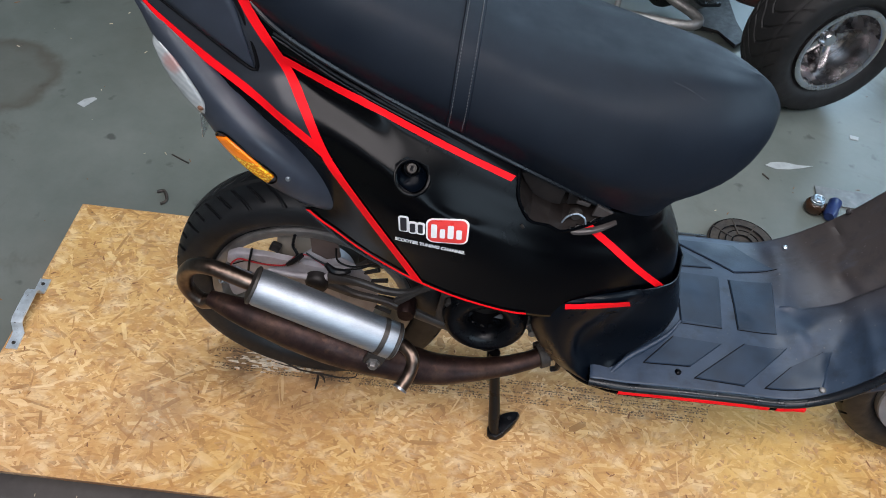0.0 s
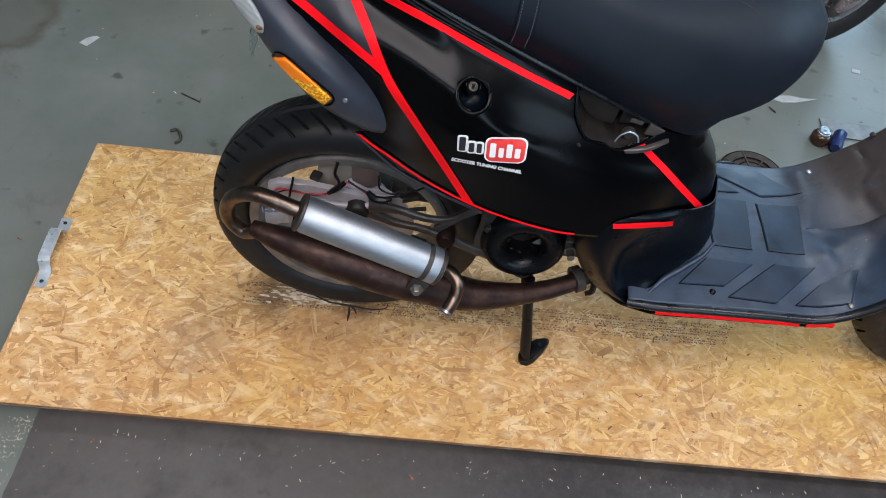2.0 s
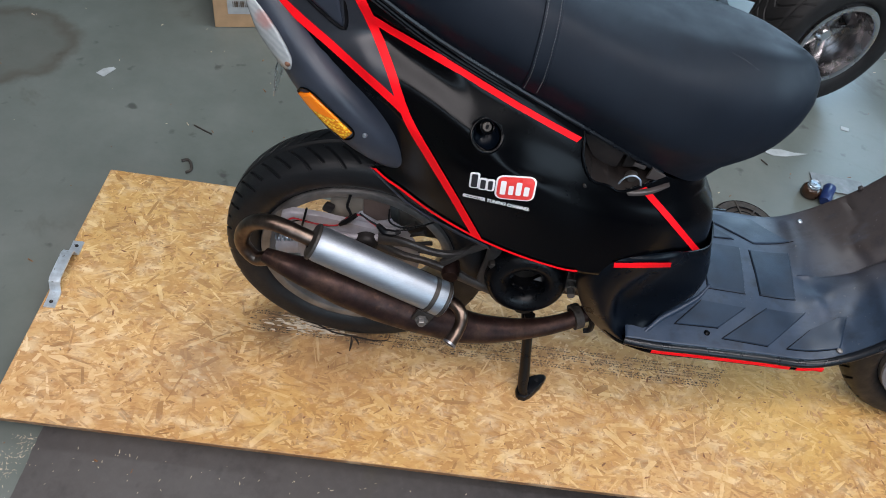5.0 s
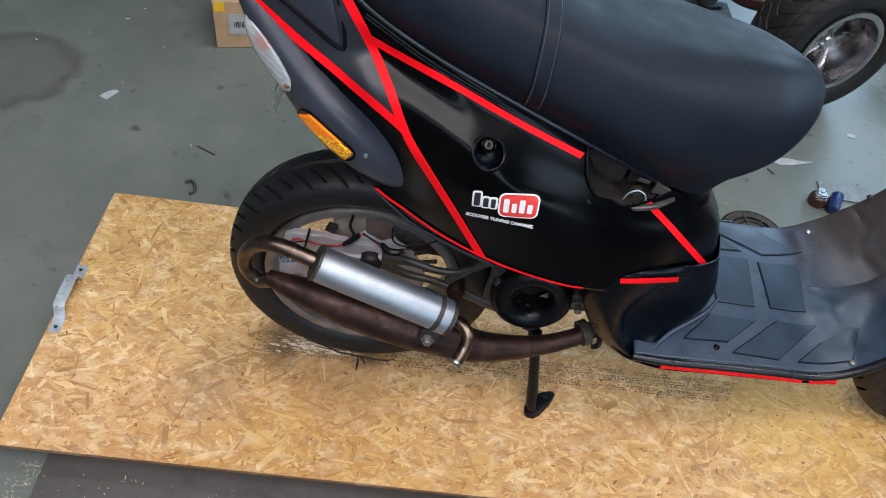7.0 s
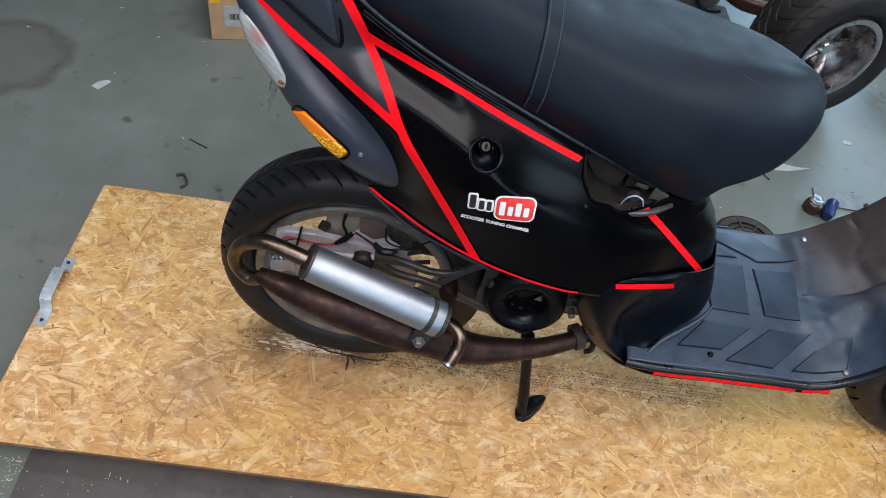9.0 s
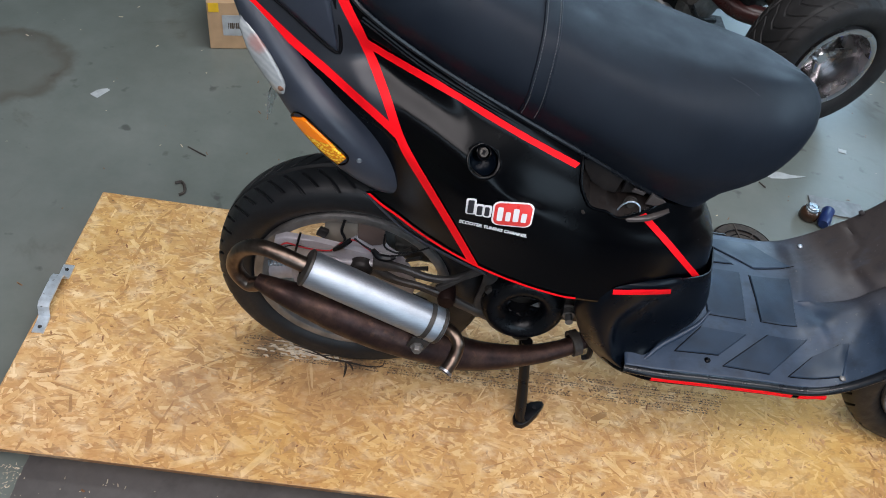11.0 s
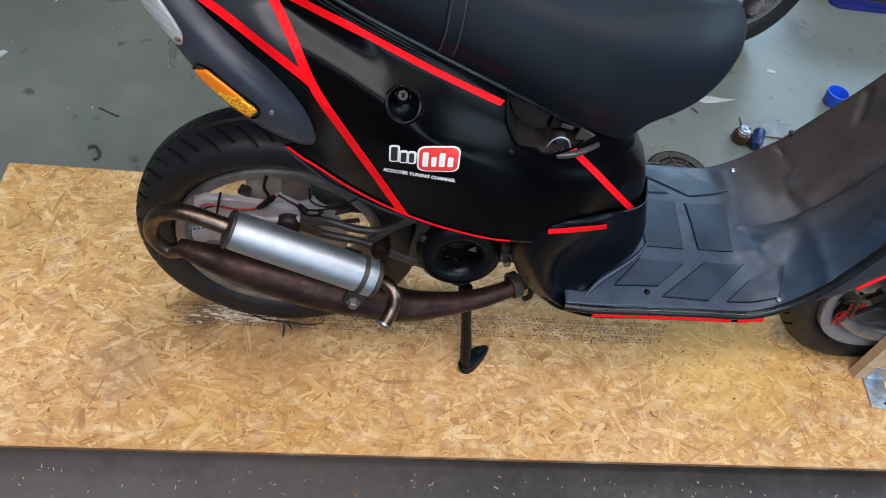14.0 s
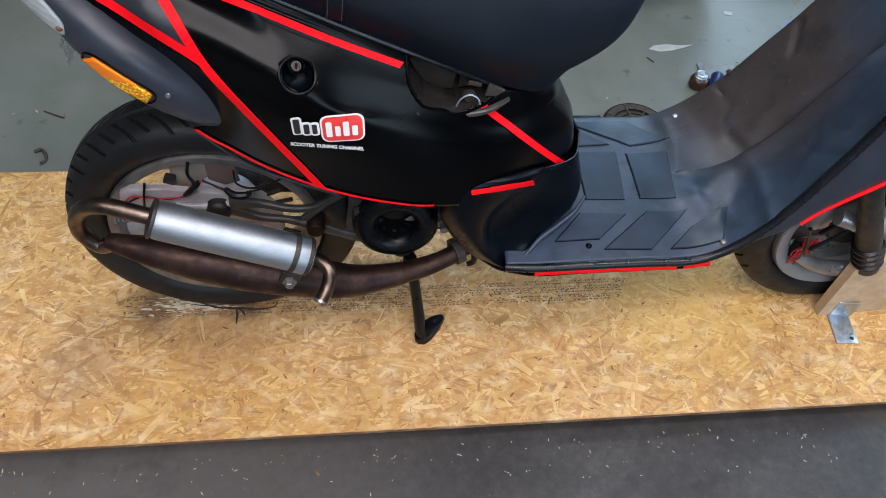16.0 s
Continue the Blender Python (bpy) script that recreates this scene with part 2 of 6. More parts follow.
def concrete():
    """Green-grey painted screed; a worn grey lane with the paint gone runs along the board."""
    k = Mat("workshop_floor", 0.5)
    big, mid, fine = k.noise(1.1, 5, 0.6), k.noise(7, 7, 0.7), k.noise(60, 4, 0.6)
    paint = k.ramp(k.mix(0.5, big, mid), [(0.3, (0.10, 0.115, 0.10)), (0.5, (0.135, 0.15, 0.135)), (0.72, (0.18, 0.19, 0.175))])
    bare = k.ramp(k.mix(0.55, mid, fine), [(0.3, (0.020, 0.019, 0.020)), (0.5, (0.040, 0.037, 0.0375)), (0.75, (0.075, 0.068, 0.068))])
    sep = k.node("ShaderNodeSeparateXYZ", Vector=k.co.outputs["Object"])
    wob = k.math("MULTIPLY", k.math("SUBTRACT", k.noise(5, 5), 0.5), 0.10)
    lane_y = k.math("LESS_THAN", k.math("ADD", sep.outputs[1], wob), -0.1)
    lane_x = k.math("GREATER_THAN", k.math("ADD", sep.outputs[0], k.math("MULTIPLY", wob, 0.25)), -0.565)
    dusty = k.node("ShaderNodeVectorMath", Vector=k.co.outputs["Object"])
    dusty.operation = "DISTANCE"
    dusty.inputs[1].default_value = (-0.25, -0.62, FLOOR)
    haze = k.math("ADD", dusty.outputs["Value"], k.math("MULTIPLY", k.math("SUBTRACT", k.noise(3.5, 6, 0.65), 0.5), 0.5))
    bare = k.mix(k.ramp(haze, [(0.25, (0.62,)), (0.80, (0,))]), bare, (0.135, 0.122, 0.115))
    c = k.mix(k.math("MULTIPLY", lane_x, lane_y), paint, bare)
    blot = k.ramp(k.noise(4.5, 6, 0.7), [(0.50, (0,)), (0.66, (0.55,))])
    c = k.mix(k.math("MULTIPLY", blot, k.math("MULTIPLY", lane_x, lane_y)), c, (0.030, 0.026, 0.026))
    spots = k.ramp(k.noise(16, 3, 0.5), [(0.66, (0,)), (0.74, (0.65,))])
    c = k.mix(spots, c, (0.035, 0.034, 0.032))
    ring = k.ramp(k.noise(2.3, 6, 0.65, None, 0.6), [(0.60, (0,)), (0.66, (0.45,)), (0.72, (0.15,))])
    c = k.mix(ring, c, (0.075, 0.068, 0.052))
    far = k.node("ShaderNodeVectorMath", Vector=k.co.outputs["Object"])
    far.operation = "DISTANCE"
    far.inputs[1].default_value = (-1.13, 0.93, -0.058)
    edge = k.math("ADD", far.outputs["Value"], k.math("MULTIPLY", k.math("SUBTRACT", k.noise(14, 5), 0.5), 0.10))
    stain = k.ramp(edge, [(0.0, (0.30,)), (0.13, (0.35,)), (0.165, (0.8,)), (0.20, (0,))])
    c = k.mix(stain, c, (0.085, 0.075, 0.06))
    k.colour(c)
    k.rough(k.ramp(k.mix(0.4, mid, big), [(0.3, (0.27,)), (0.7, (0.50,))]))
    return k.bump(k.mix(0.5, mid, fine), 0.15, 0.003).m


M["floor"] = concrete()


def osb(name, islands):
    k = Mat(name, 0.62)
    if islands:
        geo = k.node("ShaderNodeNewGeometry")
        v = geo.outputs["Random Per Island"]
        streak = k.noise(11, 5, 0.65, k.coords((1, 1, 1), "UV"))
        tone = k.ramp(v, [(0.0, (0.16, 0.060, 0.021)), (0.11, (0.37, 0.170, 0.060)), (0.40, (0.56, 0.320, 0.134)), (0.78, (0.69, 0.445, 0.206)), (1.0, (0.90, 0.70, 0.43))])
        tone = k.mix(0.32, tone, k.ramp(streak, [(0.25, (0.42, 0.215, 0.078)), (0.75, (0.70, 0.465, 0.215))]))
        grain = k.noise(75, 5, 0.7, k.coords((1, 3.2, 1)))
        tone = k.mix(0.18, tone, k.ramp(grain, [(0.30, (0.38, 0.20, 0.075)), (0.50, (0.60, 0.37, 0.150)), (0.72, (0.76, 0.54, 0.27))]))
        tone = k.mix(k.ramp(k.noise(1.3, 3, 0.6), [(0.40, (0,)), (0.62, (0.8,))]), tone, (1.0, 0.98, 0.74), "MULTIPLY")
    else:
        tone = k.ramp(k.noise(70, 6, 0.7, k.coords((1, 2.5, 4))), [(0.3, (0.12, 0.058, 0.03)), (0.7, (0.30, 0.16, 0.075))])
    tone = k.mix(k.ramp(k.noise(2.2, 4, 0.6), [(0.42, (0,)), (0.68, (0.12,))]), tone, (0.60, 0.36, 0.115))
    across = k.node("ShaderNodeSeparateXYZ", Vector=k.co.outputs["Object"])
    front = k.math("SUBTRACT", k.math("MULTIPLY", k.noise(2.6, 4, 0.6), 0.35), across.outputs[1])
    tone = k.mix(k.ramp(front, [(0.14, (0,)), (0.34, (0.7,))]), tone, (0.93, 0.86, 0.80), "MULTIPLY")
    tone = k.mix(k.ramp(k.noise(17, 5, 0.68, k.coords((1, 1.6, 1))), [(0.50, (0,)), (0.66, (0.62,))]), tone, (0.84, 0.71, 0.58), "MULTIPLY")
    tone = k.mix(k.ramp(k.noise(15, 4, 0.6, k.coords((1.2, 2, 1))), [(0.50, (0,)), (0.68, (0.34,))]), tone, (0.87, 0.72, 0.48))
    dirt = k.ramp(k.noise(5.5, 7, 0.68), [(0.52, (0,)), (0.74, (0.5,))])
    tone = k.mix(dirt, tone, (0.32, 0.165, 0.070))
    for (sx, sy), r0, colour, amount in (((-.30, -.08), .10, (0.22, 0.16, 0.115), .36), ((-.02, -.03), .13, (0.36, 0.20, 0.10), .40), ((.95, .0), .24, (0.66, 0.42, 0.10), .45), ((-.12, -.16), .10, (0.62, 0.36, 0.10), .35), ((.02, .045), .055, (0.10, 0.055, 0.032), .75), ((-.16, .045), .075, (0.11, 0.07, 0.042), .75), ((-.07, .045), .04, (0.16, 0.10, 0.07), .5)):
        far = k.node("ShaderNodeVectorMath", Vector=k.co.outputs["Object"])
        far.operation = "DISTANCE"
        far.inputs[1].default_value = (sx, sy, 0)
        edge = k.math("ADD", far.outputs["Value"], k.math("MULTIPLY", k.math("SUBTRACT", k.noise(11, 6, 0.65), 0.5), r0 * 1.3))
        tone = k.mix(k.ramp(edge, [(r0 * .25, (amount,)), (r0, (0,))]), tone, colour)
    tone = k.mix(k.ramp(k.noise(30, 5, 0.7), [(0.52, (0,)), (0.72, (0.36,))]), tone, (0.30, 0.165, 0.075))
    specks = k.ramp(k.noise(85, 2, 0.5), [(0.70, (0,)), (0.76, (0.8,))])
    k.colour(k.mix(specks, tone, (0.13, 0.075, 0.04)))
    k.rough(k.ramp(k.noise(30, 3), [(0.3, (0.5,)), (0.7, (0.72,))]))
    return k.bump(k.noise(160, 3), 0.2, 0.001).m


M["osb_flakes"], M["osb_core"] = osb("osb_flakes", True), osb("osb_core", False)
M["osb_base"] = worn("osb_ground", (0.48, 0.27, 0.115), 0.65, 0, 0.25, 90, 0.2, 200).m

# ---------------------------------------------------------------- mesh helpers


def part(name, bm, material, parent=None, label="", smooth=True):
    """Links a bmesh as one mesh object, under a thing or a part."""
    me = bpy.data.meshes.new(name)
    bmesh.ops.recalc_face_normals(bm, faces=bm.faces)
    for f in bm.faces:
        f.smooth = smooth
    bm.to_mesh(me)
    bm.free()
    me.materials.append(material)
    if smooth:
        me.set_sharp_from_angle(angle=radians(38))
    ob = new(name, me)
    if parent is not None:
        ob.parent = parent
    return tagged(ob, label)


def thing(name, label, category, loc=(0, 0, 0), rz=0.0, group="", kind=""):
    ob = new(name)
    ob.empty_display_size = 0.05
    ob.location, ob.rotation_euler = loc, (0, 0, radians(rz))
    return tagged(ob, label, category, group, kind)


def spline(pts, n):
    """n points evenly along a smooth curve through pts."""
    p = np.array(pts, float)
    d = np.sqrt(np.linalg.norm(np.diff(p, axis=0), axis=1)) + 1e-6
    t = np.concatenate([[0], np.cumsum(d)])
    m = np.zeros_like(p)
    s = np.diff(p, axis=0) / d[:, None]
    m[0], m[-1] = s[0], s[-1]
    if len(p) > 2:
        w = d[:, None]
        m[1:-1] = (s[:-1] * w[1:] + s[1:] * w[:-1]) / (w[1:] + w[:-1])

    def at(u):
        i = np.clip(np.searchsorted(t, u, side="right") - 1, 0, len(d) - 1)
        h = d[i][:, None]
        x = ((u - t[i]) / d[i])[:, None]
        return ((2 * x**3 - 3 * x**2 + 1) * p[i] + (x**3 - 2 * x**2 + x) * h * m[i]
                + (-2 * x**3 + 3 * x**2) * p[i + 1] + (x**3 - x**2) * h * m[i + 1])

    q = at(np.linspace(0, t[-1], 40 * len(p)))
    cum = np.concatenate([[0], np.cumsum(np.linalg.norm(np.diff(q, axis=0), axis=1))])
    want = np.linspace(0, cum[-1], n)
    return np.stack([np.interp(want, cum, q[:, k]) for k in range(p.shape[1])], 1)


def loft(curves, nu=40, nv=20, bm=None, flip=False, close=False):
    """A smooth skin over curves given as (x, v, z); v is the way out from the middle plane. flip: the far side's twin."""
    bm = bm or bmesh.new()
    rows = [spline(c, nu) for c in curves]
    grid = [spline([r[i] for r in rows], nv) for i in range(nu)]
    sgn = 1 if flip else -1
    vs = [[bm.verts.new((p[0], sgn * p[1], p[2])) for p in col] for col in grid]
    for i in range(nu - 1):
        for j in range(nv - 1):
            bm.faces.new((vs[i][j], vs[i + 1][j], vs[i + 1][j + 1], vs[i][j + 1]))
    return bm


def both(curves, nu=40, nv=20):
    bm = loft(curves, nu, nv)
    loft(curves, nu, nv, bm, True)
    bmesh.ops.remove_doubles(bm, verts=bm.verts, dist=0.0008)
    return bm


def thick(ob, t):
    md = ob.modifiers.new("thickness", "SOLIDIFY")
    md.thickness, md.offset = t, -1
    return ob


def tube(path, radii, seg=16, n=40, bm=None, caps=True):
    bm = bm or bmesh.new()
    p = spline(path, n)
    r = np.interp(np.linspace(0, 1, n), np.linspace(0, 1, len(radii)), radii)
    tan = np.gradient(p, axis=0)
    up = Vector((0.13, 0.31, 0.94))
    rings = []
    for i in range(n):
        t = Vector(tan[i]).normalized()
        a = t.cross(up).normalized()
        b = t.cross(a).normalized()
        up = -b
        c = Vector(p[i])
        rings.append([bm.verts.new(c + (a * math.cos(k) + b * math.sin(k)) * r[i]) for k in (2 * math.pi * j / seg for j in range(seg))])
    for r0, r1 in zip(rings, rings[1:]):
        for j in range(seg):
            bm.faces.new((r0[j], r0[(j + 1) % seg], r1[(j + 1) % seg], r1[j]))
    if caps:
        bm.faces.new(rings[0])
        bm.faces.new(rings[-1])
    return bm


def lathe(profile, m=None, seg=48, bm=None):
    """Turns (radius, along) round the y axis, then places it by m."""
    bm = bm or bmesh.new()
    m = m or Matrix()
    rings = []
    for r, a in profile:
        if r < 1e-5:
            rings.append([bm.verts.new(m @ Vector((0, a, 0)))])
        else:
            rings.append([bm.verts.new(m @ Vector((r * math.cos(k), a, r * math.sin(k)))) for k in (2 * math.pi * j / seg for j in range(seg))])
    for r0, r1 in zip(rings, rings[1:]):
        for j in range(seg):
            q = [r0[j % len(r0)], r0[(j + 1) % len(r0)], r1[(j + 1) % len(r1)], r1[j % len(r1)]]
            q = list(dict.fromkeys(q))
            if len(q) > 2:
                bm.faces.new(q)
    return bm


def box(size, m=None, bevel=0.0, bm=None, seg=2):
    bm = bm or bmesh.new()
    made = bmesh.ops.create_cube(bm, size=1, matrix=(m or Matrix()) @ Matrix.Diagonal((*size, 1)))["verts"]
    if bevel:
        edges = list({e for v in made for e in v.link_edges})
        bmesh.ops.bevel(bm, geom=edges, offset=bevel, segments=seg, affect="EDGES", profile=0.5)
    return bm


def slab(outline, depth, bevel=0.0, m=None, bm=None):
    """An outline of (a, b) in the local xy plane, raised by depth along z, with its upper rim bevelled."""
    bm = bm or bmesh.new()
    m = m or Matrix()
    lo = [bm.verts.new(m @ Vector((a, b, 0))) for a, b in outline]
    hi = [bm.verts.new(m @ Vector((a, b, depth))) for a, b in outline]
    top = bm.faces.new(hi)
    bm.faces.new(lo[::-1])
    for i in range(len(lo)):
        j = (i + 1) % len(lo)
        bm.faces.new((lo[i], lo[j], hi[j], hi[i]))
    if bevel:
        bmesh.ops.bevel(bm, geom=list(top.edges), offset=bevel, segments=2, affect="EDGES", profile=0.5)
    return bm


def rounded(w, h, r, n=5):
    out = []
    for cx, cy, a in ((w / 2 - r, h / 2 - r, 0), (-w / 2 + r, h / 2 - r, 90), (-w / 2 + r, -h / 2 + r, 180), (w / 2 - r, -h / 2 + r, 270)):
        out += [(cx + r * math.cos(radians(a + 90 * i / n)), cy + r * math.sin(radians(a + 90 * i / n))) for i in range(n + 1)]
    return out


def aim(a, b):
    """A pose at a whose y axis points to b."""
    d = Vector(b) - Vector(a)
    return Matrix.Translation(a) @ d.to_track_quat("Y", "Z").to_matrix().to_4x4()


# ---------------------------------------------------------------- the room
def plane_box(name, size, loc, mat, label, cat):
    return tagged(part(name, box(size, Matrix.Translation(loc)), mat, None, "", False), label, cat, "", "structure")


plane_box("floor", (9.4, 9.4, 0.2), (0.5, 0.5, FLOOR - 0.1), M["floor"], "green-grey painted concrete workshop floor with stains and a worn lane", "floor")
plane_box("wall_north", (9.4, 0.2, 3.4), (0.5, 5.1, FLOOR + 1.7), M["wall"], "plain painted workshop wall", "wall")
plane_box("wall_south", (9.4, 0.2, 3.4), (0.5, -4.1, FLOOR + 1.7), M["wall"], "plain painted workshop wall", "wall")
plane_box("wall_east", (0.2, 9.0, 3.4), (5.1, 0.5, FLOOR + 1.7), M["wall"], "plain painted workshop wall", "wall")
plane_box("wall_west", (0.2, 9.0, 3.4), (-4.1, 0.5, FLOOR + 1.7), M["wall"], "plain painted workshop wall", "wall")
plane_box("ceiling", (9.4, 9.4, 0.2), (0.5, 0.5, FLOOR + 3.5), M["ceiling"], "plain white workshop ceiling", "ceiling")

def ceiling_light(x, y, long=1.6, wide=.36, tubes=2):
    t = thing("ceiling_light", "long white ceiling light fitting with tubes", "lamp", (x, y, FLOOR + 3.4), 0, "ceiling lights")
    part("housing", box((long, wide, .06), Matrix.Translation((0, 0, -.031)), .01), M["ceiling"], t)
    for i in range(tubes):
        dy = wide * ((i + .5) / tubes - .5)
        part("tube", lathe([(0, -long / 2 + .06), (.013, -long / 2 + .06), (.013, long / 2 - .06), (0, long / 2 - .06)], Matrix.Translation((0, dy, -.078)) @ Matrix.Rotation(radians(90), 4, "Z"), 16), M["white"], t)
    return t


ceiling_light(.35, 1.1)
# Unseen fittings made to go with the widened lamp and the added one.
ceiling_light(-.1, -1.85, 2.5, 1.8, 8)
ceiling_light(1.75, -.65)

# ---------------------------------------------------------------- the board
BX0, BX1, BY0, BY1, BT = -0.652, 1.85, -0.251, 0.428, 0.018


def osb_board():
    t = thing("osb_board", "large oriented strand board laid flat on battens, scuffed and stained", "wooden board", (0, 0, 0))
    cx, cy = (BX0 + BX1) / 2, (BY0 + BY1) / 2
    bm = box((BX1 - BX0, BY1 - BY0, 0.008), Matrix.Translation((cx, cy, -0.0045)), 0.0012)
    o = part("upper_layer", bm, M["osb_base"], t, "", False)
    o.data.materials.append(M["osb_core"])
    for f in o.data.polygons:
        f.material_index = 1 if abs(f.normal.z) < .5 else 0
    bm = box((BX1 - BX0 - 0.006, BY1 - BY0 - 0.006, 0.0095), Matrix.Translation((cx, cy, -0.0133)), 0.001)
    part("lower_layer", bm, M["osb_core"], t, "darker tongue-and-groove core edge", False)
    rng = random.Random(5)
    vs, fs, uvs = [], [], []
    n = 21000
    for i in range(n):
        big = i / n
        L = rng.uniform(0.014, 0.040) + (rng.random() ** 3) * 0.060
        W = rng.uniform(0.0022, 0.0065) + (rng.random() ** 4) * 0.012
        a = rng.gauss(0, 0.75) if rng.random() < 0.75 else rng.uniform(0, math.pi)
        x, y = rng.uniform(BX0, BX1), rng.uniform(BY0, BY1)
        z = -0.00045 + 0.00055 * big
        c, s = math.cos(a), math.sin(a)
        k = [(-L / 2, -W / 2 * rng.uniform(0.2, 1)), (-L / 4, -W / 2), (L / 2 * rng.uniform(.7, 1), -W / 2 * rng.uniform(0.3, 1)), (L / 2, W / 2 * rng.uniform(0.2, 1)), (L / 5, W / 2), (-L / 2 * rng.uniform(0.75, 1), W / 2 * rng.uniform(0.4, 1))]
        b = len(vs)
        u0 = rng.uniform(0, 50)
        w = [(x + c * p - s * q, y + s * p + c * q) for p, q in k]
        dx = max(0, BX0 + .001 - min(p[0] for p in w)) - max(0, max(p[0] for p in w) - BX1 + .001)
        dy = max(0, BY0 + .001 - min(p[1] for p in w)) - max(0, max(p[1] for p in w) - BY1 + .001)
        for (X, Y), (p, q) in zip(w, k):
            vs.append((X + dx, Y + dy, z))
            uvs.append((u0 + p * 6, q * 150 + u0))
        fs.append(tuple(range(b, b + 6)))
    me = bpy.data.meshes.new("strand_layer")
    me.from_pydata(vs, [], fs)
    lay = me.uv_layers.new(name="UVMap")
    lay.data.foreach_set("uv", [c for f in fs for i in f for c in uvs[i]])
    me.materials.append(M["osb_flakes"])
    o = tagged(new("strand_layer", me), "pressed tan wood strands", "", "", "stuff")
    o.parent = t
    return t


osb_board()
for y in (BY0 + 0.05, (BY0 + BY1) / 2, BY1 - 0.05):
    b = part("batten", box((2.3, 0.055, -FLOOR - BT), Matrix.Translation((0.62, y, (FLOOR - BT) / 2)), 0.002), M["pine"], None, "", False)
    tagged(b, "rough pine batten under the strand board", "batten", "battens under the board")

# ---------------------------------------------------------------- the scooter
scooter = thing("motor_scooter", "black motor scooter with red tape stripes standing on its centre stand", "scooter", (0, YC, 0))

# side body: curves from the lower rim up to the seat rail, each from the tail round to the middle of the front
SIDE = [
    [(.021, .108, .564), (.089, .138, .527), (.199, .180, .511), (.282, .197, .496), (.368, .194, .478), (.462, .172, .461), (.557, .120, .436), (.614, .066, .421), (.632, 0, .411)],
    [(.056, .122, .591), (.128, .168, .592), (.193, .190, .599), (.280, .199, .600), (.367, .192, .584), (.459, .162, .568), (.548, .108, .533), (.599, .056, .511), (.614, 0, .500)],
    [(.014, .120, .696), (.062, .147, .688), (.094, .163, .673), (.129, .177, .663), (.168, .189, .658), (.243, .192, .656), (.336, .182, .637), (.431, .155, .604), (.528, .096, .574), (.564, .050, .563), (.580, 0, .553)],
    [(-.026, .115, .736), (.016, .138, .736), (.060, .152, .716), (.091, .159, .702), (.124, .171, .692), (.164, .183, .682), (.200, .189, .684), (.243, .183, .669), (.338, .177, .643), (.432, .153, .607), (.529, .093, .576), (.565, .050, .566), (.580, 0, .556)],
    [(-.053, .109, .765), (-.021, .116, .769), (.006, .133, .773), (.031, .138, .766), (.057, .144, .757), (.085, .152, .747), (.109, .159, .738), (.134, .168, .727), (.159, .176, .717), (.191, .179, .704), (.243, .174, .682), (.339, .172, .649), (.433, .151, .611), (.530, .090, .578), (.565, .050, .569), (.580, 0, .559)],
    [(-.063, .107, .771), (.002, .113, .792), (.020, .117, .787), (.047, .125, .777), (.075, .134, .766), (.099, .142, .756), (.127, .150, .745), (.155, .159, .734), (.191, .163, .720), (.248, .158, .704), (.338, .161, .673), (.431, .146, .625), (.531, .084, .585), (.563, .042, .577), (.575, 0, .570)],
    [(-.067, .106, .776), (-.022, .103, .799), (.010, .097, .807), (.038, .106, .796), (.064, .116, .785), (.089, .124, .774), (.119, .133, .763), (.152, .143, .751), (.191, .147, .736), (.253, .146, .718), (.339, .156, .679), (.430, .142, .634), (.530, .081, .588), (.562, .041, .580), (.574, 0, .575)],
    [(-.070, .104, .780), (-.021, .103, .806), (.017, .103, .825), (.059, .114, .808), (.095, .123, .791), (.131, .130, .774), (.162, .135, .756), (.208, .139, .739), (.259, .141, .724), (.339, .151, .686), (.430, .137, .646), (.530, .079, .593), (.562, .040, .585), (.575, 0, .580)],
    [(-.178, .076, .893), (-.080, .100, .870), (.007, .105, .868), (.088, .115, .818), (.159, .120, .790), (.221, .125, .760), (.321, .130, .717), (.430, .122, .660), (.530, .075, .605), (.560, .035, .600), (.570, 0, .600)],
    [(-.168, .058, .955), (-.100, .078, .965), (-.020, .088, .935), (.088, .098, .838), (.200, .105, .785), (.321, .105, .722), (.430, .100, .667), (.530, .060, .612), (.560, .030, .604), (.570, 0, .603)],
    [(-.168, 0, .965), (-.100, 0, .978), (-.020, 0, .950), (.088, 0, .850), (.200, 0, .800), (.321, 0, .735), (.430, 0, .675), (.530, 0, .615), (.570, 0, .604)],
]


def inside(poly, x, z):
    hit = False
    for (ax, az), (bx, bz) in zip(poly, poly[1:] + poly[:1]):
        if (az > z) != (bz > z) and x < (bx - ax) * (z - az) / (bz - az) + ax:
            hit = not hit
    return hit


# the opening behind the seat's front corner, and the lock's well
def near_line(p, line):
    """Distance from p to a broken line, and how far along its first stretch side p lies (2D sign)."""
    best, side = 1e9, 1
    for a, b in zip(line, line[1:]):
        d = b - a
        k = max(0, min(1, (p - a).dot(d) / d.dot(d)))
        r = (p - a - d * k).length
        if r < best:
            best = r
            side = 1 if d.x * (p - a).y - d.y * (p - a).x > 0 else -1
    return best, side


def relief(bm, lines):
    """Ridges (height > 0) and creases along broken lines (x, y, z), as (line, height, width)."""
    bm.normal_update()
    moves = []
    for v in bm.verts:
        h = 0.0
        for line, height, width in lines:
            r, _ = near_line(v.co, line)
            h += height * math.exp(-(r / width) ** 2)
        moves.append((v, v.normal * h))
    for v, m in moves:
        v.co += m


